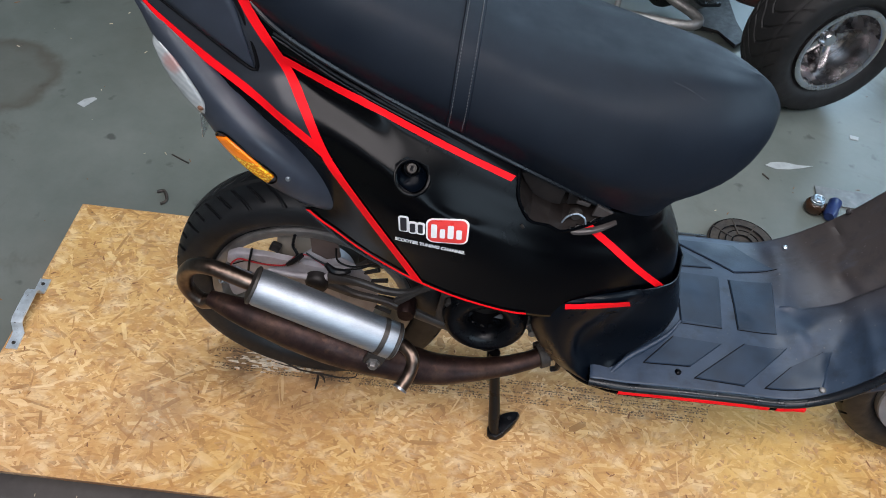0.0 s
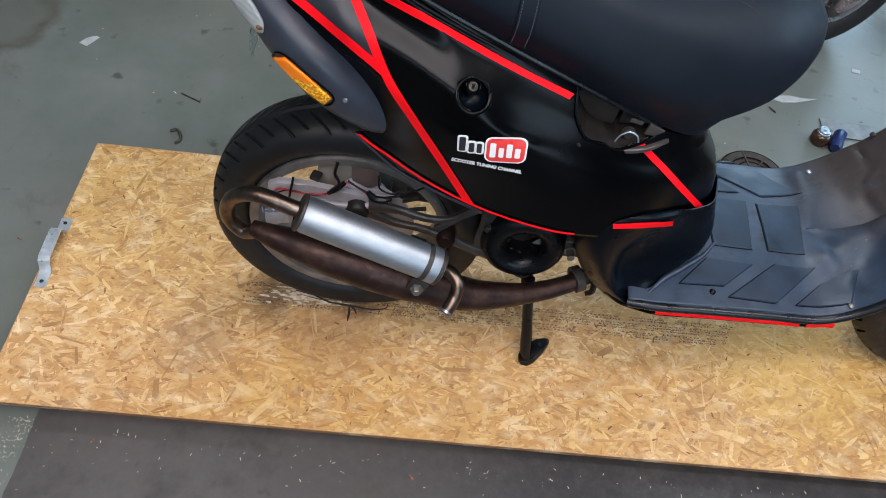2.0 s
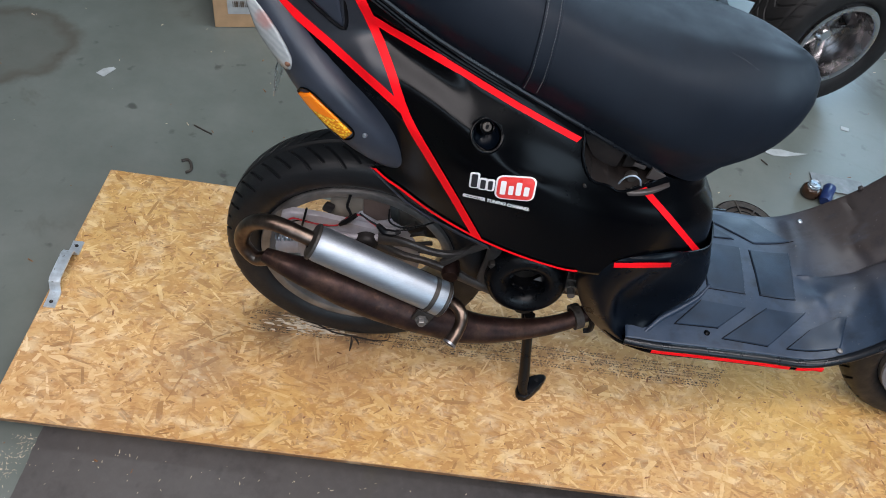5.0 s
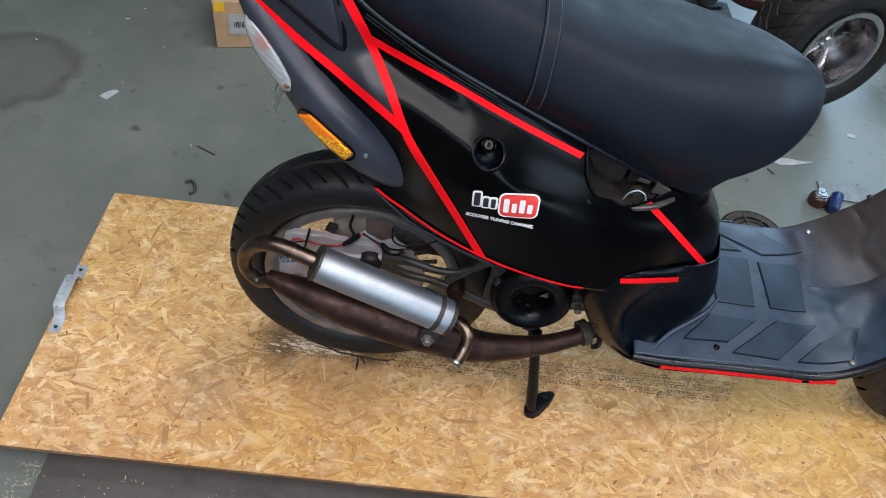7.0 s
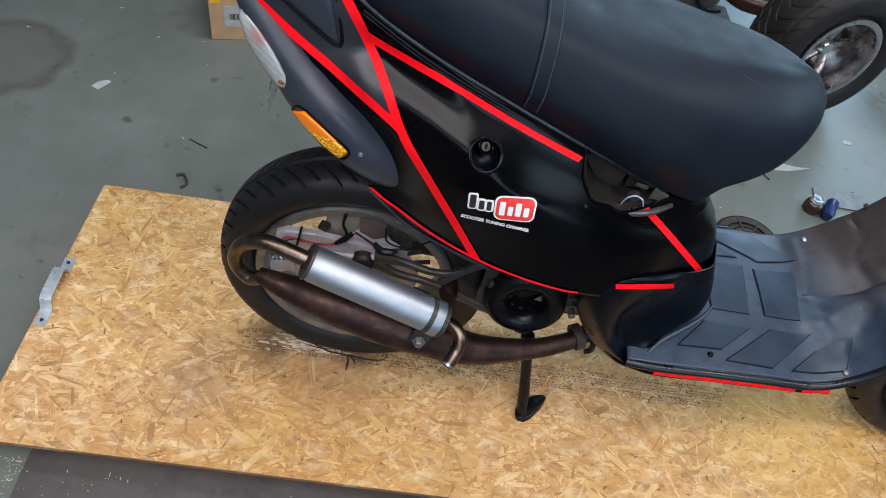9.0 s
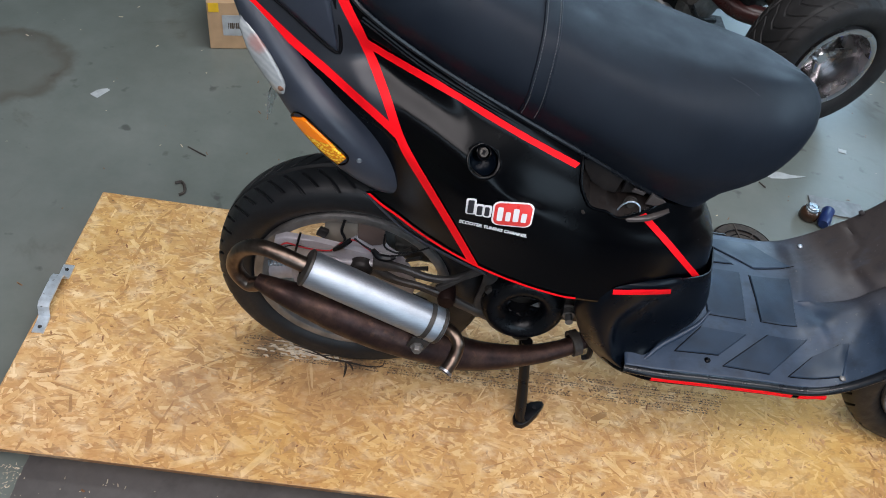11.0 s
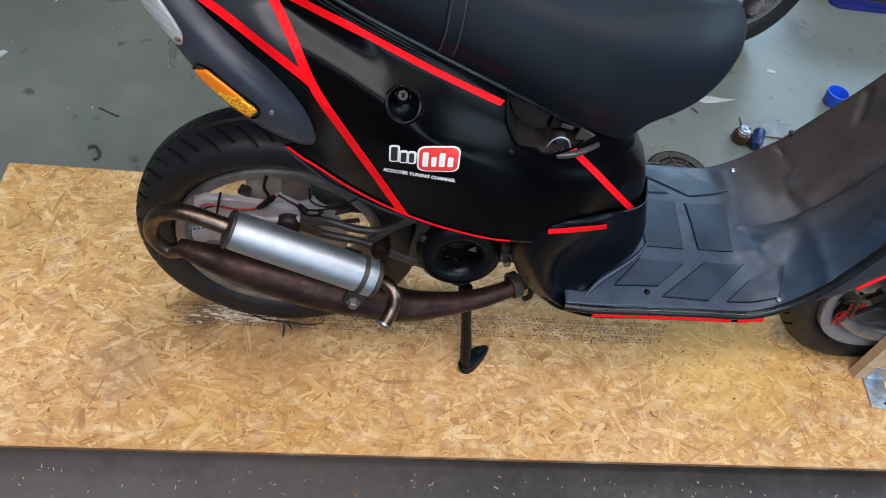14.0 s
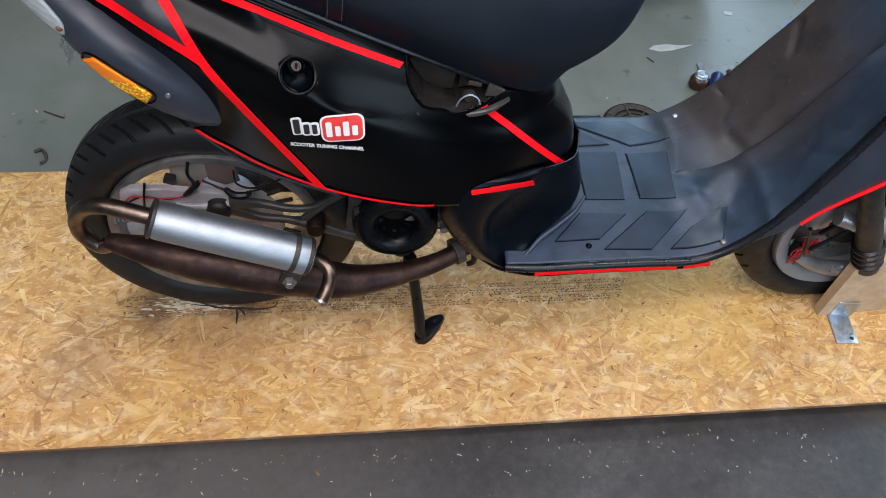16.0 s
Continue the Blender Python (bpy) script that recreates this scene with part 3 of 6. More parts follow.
POCKET = [(.321, .715), (.380, .690), (.440, .660), (.466, .648), (.452, .637), (.392, .634), (.372, .645), (.345, .655), (.326, .682)]
LOCK = (.183, .714)
bm = both(SIDE, 150, 110)
for _ in range(6):
    bmesh.ops.smooth_vert(bm, verts=[v for v in bm.verts if not v.is_boundary], factor=.5, use_axis_x=True, use_axis_y=True, use_axis_z=True)
flank = [v for v in bm.verts if not v.is_boundary and v.co.y < -.08 and .27 < v.co.x < .54 and .53 < v.co.z < .67]
for _ in range(40):
    bmesh.ops.smooth_vert(bm, verts=flank, factor=.5, use_axis_x=True, use_axis_y=True, use_axis_z=True)
side_tree = BVHTree.FromBMesh(bm)
lock_at, lock_out, _, _ = side_tree.ray_cast(Vector((LOCK[0], -1, LOCK[1])), Vector((0, 1, 0)))


def from_lock(p):
    """Offset of p from the lock's middle, within the plane of its well."""
    d = p - lock_at
    return d - lock_out * d.dot(lock_out)


gone = []
for f in bm.faces:
    c = f.calc_center_median()
    if c.y < -.09 and (inside(POCKET, c.x, c.z) or from_lock(c).length < .0200):
        gone.append(f)
bmesh.ops.delete(bm, geom=gone, context="FACES")
for v in bm.verts:
    d = from_lock(v.co)
    if v.is_boundary and v.co.y < -.09 and d.length < .027:
        v.co = side_tree.find_nearest(lock_at + d.normalized() * .0216)[0]
body = thick(part("side_panel", bm, M["gloss_black"], scooter, "glossy black bodywork"), 0.003)

FENDER = [(.018, .108, .565), (.089, .128, .514), (.160, .146, .490), (.225, .156, .470)]
thick(part("fender_edge", loft([FENDER, [(x + .006, v - .010, z - .018) for x, v, z in FENDER], [(x + .010, v - .035, z - .020) for x, v, z in FENDER]], 24, 8), M["satin_grey"], scooter, "satin grey mudguard edge"), .002)

TAIL = [
    [(-.176, .040, .880), (-.126, .056, .836), (-.052, .072, .764), (.012, .082, .709), (.062, .090, .654), (.084, .095, .599)],
    [(-.182, .074, .884), (-.132, .092, .840), (-.058, .109, .768), (.007, .120, .713), (.059, .127, .656), (.083, .124, .597)],
    [(-.178, .080, .870), (-.135, .106, .808), (-.085, .127, .766), (-.020, .150, .717), (.029, .148, .660), (.080, .127, .593)],
    [(-.174, .076, .855), (-.150, .090, .790), (-.128, .096, .748), (-.090, .120, .702), (-.040, .138, .652), (.014, .137, .610), (.056, .124, .582), (.079, .121, .586)],
    [(-.177, .000, .852), (-.155, .000, .785), (-.130, .020, .743), (-.070, .070, .688), (-.030, .100, .637), (.020, .105, .596), (.056, .105, .584), (.075, .108, .585)],
]
bm = both(TAIL, 44, 20)
tail_tree = BVHTree.FromBMesh(bm)
part("tail_panel", bm, M["satin_grey"], scooter, "satin dark grey tail fairing")

# lower fairing: columns from its rear rim over the rounded cheek and its ridge into the hollow beside the footboard
BELLY = [
    [(.383, .156, .454), (.382, .160, .425), (.396, .157, .382), (.422, .152, .332), (.455, .149, .288), (.495, .150, .254), (.526, .154, .245)],
    [(.383, .160, .457), (.382, .166, .431), (.394, .163, .390), (.419, .157, .338), (.452, .153, .293), (.493, .153, .257), (.524, .157, .248)],
    [(.413, .180, .509), (.405, .186, .482), (.410, .188, .435), (.431, .185, .385), (.457, .180, .338), (.494, .176, .294), (.521, .174, .274)],
    [(.480, .171, .508), (.448, .179, .480), (.436, .183, .432), (.446, .181, .384), (.464, .177, .339), (.494, .173, .296), (.519, .173, .275)],
    [(.528, .149, .499), (.485, .164, .461), (.458, .173, .426), (.458, .173, .381), (.470, .171, .339), (.493, .169, .298), (.516, .171, .275)],
    [(.540, .142, .494), (.500, .150, .440), (.474, .157, .404), (.472, .158, .363), (.483, .160, .326), (.502, .163, .291), (.520, .168, .274)],
    [(.551, .135, .487), (.520, .141, .416), (.495, .149, .376), (.492, .150, .340), (.501, .152, .310), (.515, .158, .283), (.526, .166, .272)],
    [(.612, .087, .461), (.634, .084, .377), (.624, .098, .353), (.594, .118, .336), (.561, .136, .319), (.539, .154, .304), (.531, .168, .283)],
    [(.640, 0, .440), (.650, 0, .380), (.655, 0, .350), (.660, 0, .335), (.664, 0, .320), (.667, 0, .305), (.668, 0, .295)],
]
BELLY = [[(x + .002, max(v - .013, 0), z - .002)] + [(x, max(v - .002, 0), z - .006)] + rest for (x, v, z), *rest in BELLY]
bm = both(BELLY, 66, 90)
belly_tree = BVHTree.FromBMesh(bm)
thick(part("belly_panel", bm, M["belly_black"], scooter, "satin blue-black lower fairing"), 0.003)

SEAT = [
    [(-.060, 0, .940), (-.045, .085, .915), (.000, .108, .880), (.090, .115, .825), (.220, .125, .766), (.320, .130, .722), (.458, .120, .650), (.532, .082, .606), (.562, .042, .597), (.572, 0, .596)],
    [(-.0655, 0, .948), (-.047, .098, .931), (.000, .122, .899), (.090, .131, .849), (.220, .140, .794), (.325, .146, .749), (.459, .137, .684), (.545, .092, .642), (.588, .043, .636), (.602, 0, .640)],
    [(-.066, 0, .955), (-.048, .105, .945), (.000, .130, .915), (.090, .140, .870), (.220, .148, .820), (.330, .155, .775), (.460, .150, .722), (.576, .108, .695), (.642, .052, .688), (.664, 0, .690)],
    [(-.068, 0, .970), (-.050, .085, .975), (.000, .118, .965), (.090, .125, .935), (.220, .125, .885), (.340, .130, .840), (.470, .125, .800), (.584, .096, .775), (.656, .046, .760), (.680, 0, .752)],
    [(-.066, 0, .975), (-.050, .045, .985), (.000, .062, .985), (.090, .065, .955), (.220, .065, .905), (.350, .070, .860), (.470, .070, .835), (.570, .050, .822), (.630, .025, .805), (.650, 0, .800)],
    [(-.064, 0, .978), (-.050, 0, .987), (.000, 0, .988), (.090, 0, .955), (.220, 0, .905), (.350, 0, .862), (.470, 0, .840), (.560, 0, .828), (.610, 0, .818), (.630, 0, .812)],
]
bm = both(SEAT, 50, 28)
seat_tree = BVHTree.FromBMesh(bm)
seat = part("seat", bm, M["vinyl"], scooter, "padded black vinyl seat")


def tread(r, width, rw, blocks, depth=.0058, skew=1.5, lug=False, per=12):
    """A tyre round the y axis with its grooves cut into the tread as real relief."""
    seg = blocks * per
    rc, hh = (r + rw) / 2, (r - rw) / 2
    prof = [(rw - .005, -.34), (rw + .002, -.40)]
    n = 88
    lean = [90, 90]
    for i in range(n + 1):
        f = radians(-48 + 276 * i / n)
        sn, cs = math.sin(f), math.cos(f)
        prof.append((rc + hh * math.copysign(abs(sn) ** (.62 if sn > 0 else .9), sn), -.5 * math.copysign(abs(cs) ** (.62 if lug else .86), cs)))
        lean.append(abs(-48 + 276 * i / n - 90))
    prof += [(rw + .002, .40), (rw - .005, .34)]
    lean += [90, 90]
    bm = bmesh.new()
    rings = []
    for (p, a), off in zip(prof, lean):
        ring = []
        k = min(off, 64) / 64
        shift = (skew * k * (1.6 - .6 * k) + (.5 if a > 0 else 0) * min(1, off / 10)) / blocks
        for j in range(seg):
            th = 2 * math.pi * (j / seg - shift)
            col, blk = j % per, j // per
            d = 0.0
            if lug and off < 62 and (col < 2 or abs(off - 26) < 3):
                d = depth
            if not lug and 8 < off < (64 if blk % 2 else 50) and col < 2:
                d = depth
            if not lug and off < 3:
                d = depth
            ring.append(bm.verts.new(((p - d) * math.cos(th), a * width, (p - d) * math.sin(th))))
        rings.append(ring)
    for r0, r1 in zip(rings, rings[1:] + rings[:1]):
        for j in range(seg):
            bm.faces.new((r0[j], r0[(j + 1) % seg], r1[(j + 1) % seg], r1[j]))
    return bm


def wheel(name, parent, m, r, rw, width, angles, spoke_mat, blocks=50):
    """Cast wheel: the rim is the part, with tyre, hub and spokes under it."""
    rim = part(name, lathe([(rw + .008, -width * .40), (rw + .006, -width * .445), (rw - .002, -width * .455), (rw - .009, -width * .43), (rw - .013, -width * .3), (rw - .02, -width * .1), (rw - .02, width * .1), (rw - .013, width * .3), (rw - .006, width * .43), (rw + .008, width * .43), (rw + .008, -width * .40)], m, 72), M["dirty_alloy"], parent, "dirty cast alloy wheel rim")
    bm = tread(r, width, rw, blocks)
    bm.transform(m)
    part("tyre", bm, M["tyre"], rim, "worn black rubber tyre")
    part("hub", lathe([(0, -width * .40), (.02, -width * .40), (.024, -width * .34), (.05, -width * .33), (.064, -width * .22), (.066, width * .3), (0, width * .3)], m, 40), spoke_mat, rim)
    for a in angles:
        k = m @ Matrix.Rotation(radians(-a), 4, "Y")
        w0, w1 = .030, .021
        bm = bmesh.new()
        ring = []
        for x, w, d in ((.045, w0, .030), (.085, w1, .022), (rw - .035, w1, .020), (rw - .012, w0, .026)):
            ring.append([bm.verts.new(k @ Vector((x, y, z))) for y, z in ((-d, -w * .8), (-d - .004, -w * .4), (-d - .004, w * .4), (-d, w * .8), (d * .5, w), (d * .5, -w))])
        for r0, r1 in zip(ring, ring[1:]):
            for j in range(6):
                bm.faces.new((r0[j], r0[(j + 1) % 6], r1[(j + 1) % 6], r1[j]))
        part("spoke", bm, spoke_mat, rim)
    return rim


M["arm_dark"] = worn("dirty_dark_casting", (0.026, 0.024, 0.024), 0.55, 0.4, 0.4, 40, 0.2, 240, (0.045, 0.036, 0.03)).m
M["spoke_alloy"] = worn("lilac_grey_alloy", (0.42, 0.40, 0.43), 0.42, 0.4, 0.25, 22, 0.15, 200, (0.28, 0.24, 0.21)).m
REAR = Matrix.Translation((.004, 0, .2578))
rear = wheel("rear_wheel", scooter, REAR, .257, .178, .112, (94, 190, 262), M["spoke_alloy"])
for a in (-40, -28, -14, 2, 13, 24, 36, 47):
    k = REAR @ Matrix.Rotation(radians(-a), 4, "Y")
    part("spoke", tube([tuple(k @ Vector((.05, -.018, 0))), tuple(k @ Vector((.10, -.026, 0))), tuple(k @ Vector((.148, -.034, 0)))], [.0055, .0033, .0045], 8, 8), M["arm_dark"], rear, "dark cast spoke")
part("axle_nut", lathe([(0, -.062), (.011, -.062), (.011, -.05), (.016, -.05), (.016, -.04)], REAR, 6), M["zinc"], scooter)
part("brake_drum", lathe([(0, .03), (.062, .03), (.068, .04), (.068, .075), (0, .075)], REAR, 40), M["dark_alloy"], scooter)
part("gear_case", tube([(-.02, .11, .24), (.1, .11, .22), (.22, .10, .23), (.33, .09, .28)], [.045, .030, .030, .060], 20, 24), M["dark_alloy"], scooter, "grimy alloy transmission case")
FRONT = Matrix.Translation((1.236, -.030, .2315))
wheel("front_wheel", scooter, FRONT, .231, .157, .112, (80, 200, 320), M["dark_alloy"], 34)
M["rim_grey"] = worn("pale_grey_rim_paint", (0.20, 0.21, 0.235), 0.42, 0.2, 0.15, 22, 0.1, 200, (0.2, 0.2, 0.2)).m
part("rim_lip", lathe([(.163, -.052), (.161, -.056), (.143, -.053), (.133, -.044), (.123, -.020), (.127, -.018), (.142, -.045), (.163, -.048)], FRONT, 72), M["rim_grey"], scooter, "pale grey painted rim lip")
M["cast_silver"] = worn("dull_cast_silver", (0.30, 0.30, 0.315), 0.36, 0.75, 0.25, 26, 0.12, 200, (0.20, 0.185, 0.17)).m
part("front_brake_drum", lathe([(0, -.030), (.05, -.032), (.085, -.026), (.106, -.012), (.109, .02), (0, .02)], FRONT, 48), M["cast_silver"], scooter, "dull silver brake drum")
part("swing_arm", tube([(1.165, -.080, .285), (1.225, -.092, .275), (1.33, -.098, .262)], [.018, .026, .028], 18, 16), M["cast_silver"], scooter, "dull silver link arm")

M["tip_band"] = worn("dull_steel_band", (0.30, 0.31, 0.33), 0.4, 1.0, 0.2, 30, 0.05).m
# exhaust
ex = part("exhaust_chamber", tube([(.47, -.085, .245), (.45, -.092, .243), (.412, -.11, .232), (.338, -.13, .220), (.236, -.148, .225), (.15, -.155, .255), (.05, -.154, .285), (-.05, -.147, .314), (-.11, -.141, .330), (-.152, -.130, .336)],
                                  [.017, .017, .020, .027, .034, .038, .039, .035, .026, .014], 32, 90), M["exhaust"], scooter, "heat-stained brown steel expansion chamber")
part("exhaust_bend", tube([(-.145, -.130, .330), (-.170, -.122, .314), (-.192, -.120, .346), (-.180, -.128, .402), (-.136, -.147, .444), (-.064, -.155, .425)], [.0135] * 6, 18, 56), M["bend_steel"], ex, "bent steel pipe")
A, B = Vector((-.062, -.155, .420)), Vector((.170, -.166, .324))
L = (B - A).length
can = part("silencer", lathe([(0, 0), (.020, 0), (.029, .003), (.0312, .010), (.0312, L - .046), (.0312, L), (0, L)], aim(A, B), 48), M["brushed"], ex, "brushed aluminium silencer can")
part("clamp_band", lathe([(.0312, L - .030), (.0328, L - .030), (.0328, L - .022), (.0312, L - .022)], aim(A, B), 48), M["dark_alloy"], can)
part("end_lip", lathe([(.0320, L - .005), (.0330, L - .004), (.0330, L + .001), (.0320, L + .002)], aim(A, B), 48), M["dark_alloy"], can)
part("end_cap", lathe([(.0312, L - .022), (.0322, L - .021), (.0322, L - .003), (.0305, L + .003), (.027, L + .005), (0, L + .004)], aim(A, B), 48), M["brushed"], can, "rolled end cap")
part("front_cap", lathe([(.0313, .004), (.0324, .003), (.0324, -.001), (.028, -.004), (.015, -.006)], aim(A, B), 40), M["dark_alloy"], can)
tip = tube([(.160, -.166, .326), (.190, -.183, .336), (.204, -.200, .328), (.200, -.220, .310), (.188, -.241, .299)], [.0112] * 5, 20, 32, None, False)
thick(part("tail_pipe", tip, M["bend_steel"], ex, "stained steel outlet pipe"), .0018)
part("pipe_lip", lathe([(.0108, 0), (.0128, 0), (.0128, .004), (.0108, .004)], aim((.1895, -.2385, .3003), (.180, -.254, .292)), 24), M["tip_band"], ex)
part("clamp_tab", box((.034, .006, .036), Matrix.Translation((.137, -.186, .290)) @ Matrix.Rotation(radians(20), 4, "Y"), .003), M["dark_alloy"], ex)
part("clamp_bolt", lathe([(0, -.012), (.007, -.012), (.0085, -.010), (.0085, -.004), (.012, -.004), (.012, 0)], Matrix.Translation((.137, -.189, .288)), 6), M["dirty_alloy"], ex, "dull hexagon bolt")
spring = [(-.135 + .055 * i / 60 + .0, -.118 + .0045 * math.cos(i * .9), .372 + .012 * i / 60 + .0045 * math.sin(i * .9)) for i in range(61)]
part("spring", tube(spring, [.0013] * 2, 5, 180), M["zinc"], ex, "coiled steel retaining spring")

# engine side
M["fan_black"] = worn("worn_black_plastic", (0.002, 0.0026, 0.0038), 0.32, 0, 0.4, 40, 0.15, 300, (0.005, 0.0055, 0.0068), 0.22).m
FAN = Matrix.Translation((.3205, 0, .300)) @ Matrix.Rotation(radians(-6), 4, "X")
fan = part("fan_cover", lathe([(.030, -.072), (.0315, -.088), (.038, -.099), (.050, -.106), (.063, -.105), (.072, -.097), (.0775, -.080), (.079, -.02), (.072, 0)], FAN, 56), M["fan_black"], scooter, "black ducted fan cover")
part("fan_intake", lathe([(.031, -.085), (.031, -.045), (0, -.045)], FAN, 30), M["groove"], fan, "dark broken intake")
M["raw_break"] = worn("torn_plastic_edge", (0.030, 0.026, 0.024), 0.5, 0, 0.5, 90, 0.3, 300, (0.075, 0.065, 0.058)).m
rng = random.Random(8)
for i in range(11):
    a = i * 33 + rng.uniform(-8, 8)
    L = rng.uniform(.006, .020)
    k = FAN @ Matrix.Rotation(radians(a), 4, "Y") @ Matrix.Translation((.033 - L / 2, -.074 + rng.uniform(-.006, .006), 0)) @ Matrix.Rotation(radians(rng.uniform(-25, 25)), 4, "Z") @ Matrix.Rotation(radians(rng.uniform(-30, 30)), 4, "X")
    shard = slab([(-L / 2, -.001), (0, -.004), (L / 2, -.0065), (L / 2, .0065), (-.001, .003)], .0018, 0, k @ Matrix.Rotation(radians(90), 4, "X"))
    part("broken_fin", shard, M["raw_break"] if i % 3 == 0 else M["fan_black"], fan, "", False)
for a in (150, 205, 255):
    k = FAN @ Matrix.Rotation(radians(a), 4, "Y") @ Matrix.Translation((.048, -.100, 0)) @ Matrix.Rotation(radians(30), 4, "Y")
    part("cover_notch", box((.020, .004, .006), k, .0015), M["groove"], fan)
part("engine_case", box((.15, .12, .13), Matrix.Translation((.335, .01, .315)), .02), M["dark_alloy"], scooter, "grimy alloy engine case")
M["arm_grey"] = worn("greasy_grey_casting", (0.040, 0.037, 0.036), 0.45, 0.3, 0.4, 40, 0.25, 240, (0.075, 0.066, 0.060), 0.45).m
M["grime"] = worn("greasy_black_casting", (0.012, 0.0105, 0.0105), 0.5, 0.2, 0.4, 40, 0.25, 240, (0.026, 0.021, 0.019), 0.4).m


def cast_arm(path, widths, depth=.009):
    """A flat cast arm with rounded edges along a line (x, y, z); widths in its upright plane."""
    p = spline(path, 20)
    w = np.interp(np.linspace(0, 1, 20), np.linspace(0, 1, len(widths)), widths)
    t = np.gradient(p, axis=0)
    bm = bmesh.new()
    rings = []
    for c, d, k in zip(p, t, w):
        up = Vector((-d[2], 0, d[0])).normalized()
        c = Vector(c)
        rings.append([bm.verts.new(c + up * (k * a) + Vector((0, depth * b, 0))) for a, b in ((-.5, -.2), (-.3, -.5), (.3, -.5), (.5, -.2), (.5, .5), (-.5, .5))])
    for r0, r1 in zip(rings, rings[1:]):
        for j in range(6):
            bm.faces.new((r0[j], r0[(j + 1) % 6], r1[(j + 1) % 6], r1[j]))
    bm.faces.new(rings[0])
    bm.faces.new(rings[-1])
    return bm


for path, widths in (([(.040, -.070, .352), (.092, -.073, .352), (.140, -.076, .341), (.180, -.078, .346), (.232, -.080, .386)], [.030, .016, .014, .013, .017]),
                     ([(.040, -.070, .335), (.085, -.073, .318), (.132, -.076, .312), (.176, -.078, .297)], [.022, .015, .014, .018]),
                     ([(.162, -.079, .318), (.194, -.080, .352), (.226, -.080, .392)], [.014, .0105, .012]),
                     ([(.176, -.077, .298), (.222, -.076, .272), (.272, -.074, .248)], [.024, .018, .020]),
                     ([(.252, -.074, .392), (.249, -.073, .345), (.243, -.072, .285), (.250, -.072, .250)], [.030, .022, .020, .026])):
    part("bracket_arm", cast_arm(path, widths), M["arm_grey"], scooter, "greasy grey cast bracket arm")
part("bracket_nut", lathe([(0, -.010), (.006, -.010), (.008, -.007), (.008, 0)], Matrix.Translation((.252, -.080, .340)), 6), M["dark_alloy"], scooter)
part("bracket_boss", lathe([(0, -.095), (.014, -.095), (.017, -.088), (.017, -.06)], Matrix.Translation((.180, 0, .300)), 16), M["exhaust"], scooter)
part("cylinder_block", box((.07, .1, .08), Matrix.Translation((.425, 0, .275)), .01), M["iron"], scooter)
part("stud", lathe([(0, -.115), (.007, -.115), (.007, -.1), (.011, -.1), (.011, -.088), (.016, -.088), (.016, -.05)], Matrix.Translation((.402, 0, .318)), 12), M["dirty_alloy"], scooter, "corroded stud and nut")
part("exhaust_clamp", lathe([(.018, -.008), (.025, -.008), (.025, .008), (.018, .008)], aim((.432, -.10, .240), (.47, -.085, .246)), 20), M["iron"], scooter)
part("hook", tube([(.455, -.105, .262), (.463, -.112, .24), (.462, -.114, .222), (.452, -.114, .216)], [.005, .006, .006, .005], 8, 14), M["black"], scooter)
part("cylinder_strut", tube([(.330, -.05, .24), (.338, -.07, .20)], [.018, .018], 12, 6), M["dark_alloy"], scooter)

M["pale_cast"] = worn("pale_lilac_casting", (0.36, 0.345, 0.375), 0.45, 0.2, 0.25, 26, 0.15, 200, (0.24, 0.215, 0.20)).m
M["beige_guard"] = worn("dusty_beige_plastic", (0.19, 0.165, 0.135), 0.5, 0, 0.25, 18, 0.1, 200, (0.12, 0.10, 0.085)).m
M["brown_guard"] = worn("dusty_brown_guard", (0.075, 0.050, 0.043), 0.5, 0, 0.3, 18, 0.1, 200, (0.10, 0.075, 0.062)).m
arm = slab([(-.136, .372), (-.118, .383), (-.066, .381), (-.026, .375), (.019, .368), (.058, .362), (.082, .372), (.074, .340), (.030, .318), (-.03, .312), (-.066, .318), (-.121, .340), (-.140, .352)], .012, .004, Matrix.Translation((0, -.050, 0)) @ Matrix.Rotation(radians(90), 4, "X"))
part("hub_carrier", arm, M["pale_cast"], scooter, "lilac-grey cast alloy hub carrier")
part("carrier_rib", tube([(-.066, -.064, .348), (-.02, -.066, .343), (.030, -.066, .346), (.072, -.064, .360)], [.004, .006, .007, .005], 10, 20), M["pale_cast"], scooter)
part("wheel_disc", lathe([(.052, -.046), (.066, -.050), (.105, -.040), (.118, -.030)], REAR, 48), M["pale_cast"], scooter, "pale cast disc round the hub")
guard = slab([(-.050, .424), (-.055, .366), (-.026, .359), (.006, .388), (.010, .440), (-.016, .438)], .004, .001, Matrix.Translation((0, -.036, 0)) @ Matrix.Rotation(radians(90), 4, "X"))
part("splash_guard", guard, M["beige_guard"], scooter, "dusty beige plastic splash guard")
guard = slab([(.007, .432), (.008, .386), (.034, .371), (.058, .380), (.052, .430), (.030, .438)], .005, .001, Matrix.Translation((0, -.040, 0)) @ Matrix.Rotation(radians(90), 4, "X"))
part("splash_guard", guard, M["brown_guard"], scooter, "dusty brown plastic guard")
part("carrier_boss", lathe([(0, -.080), (.015, -.080), (.019, -.077), (.022, -.070), (.024, -.05)], Matrix.Translation((.020, 0, .335)), 30), M["grime"], scooter)
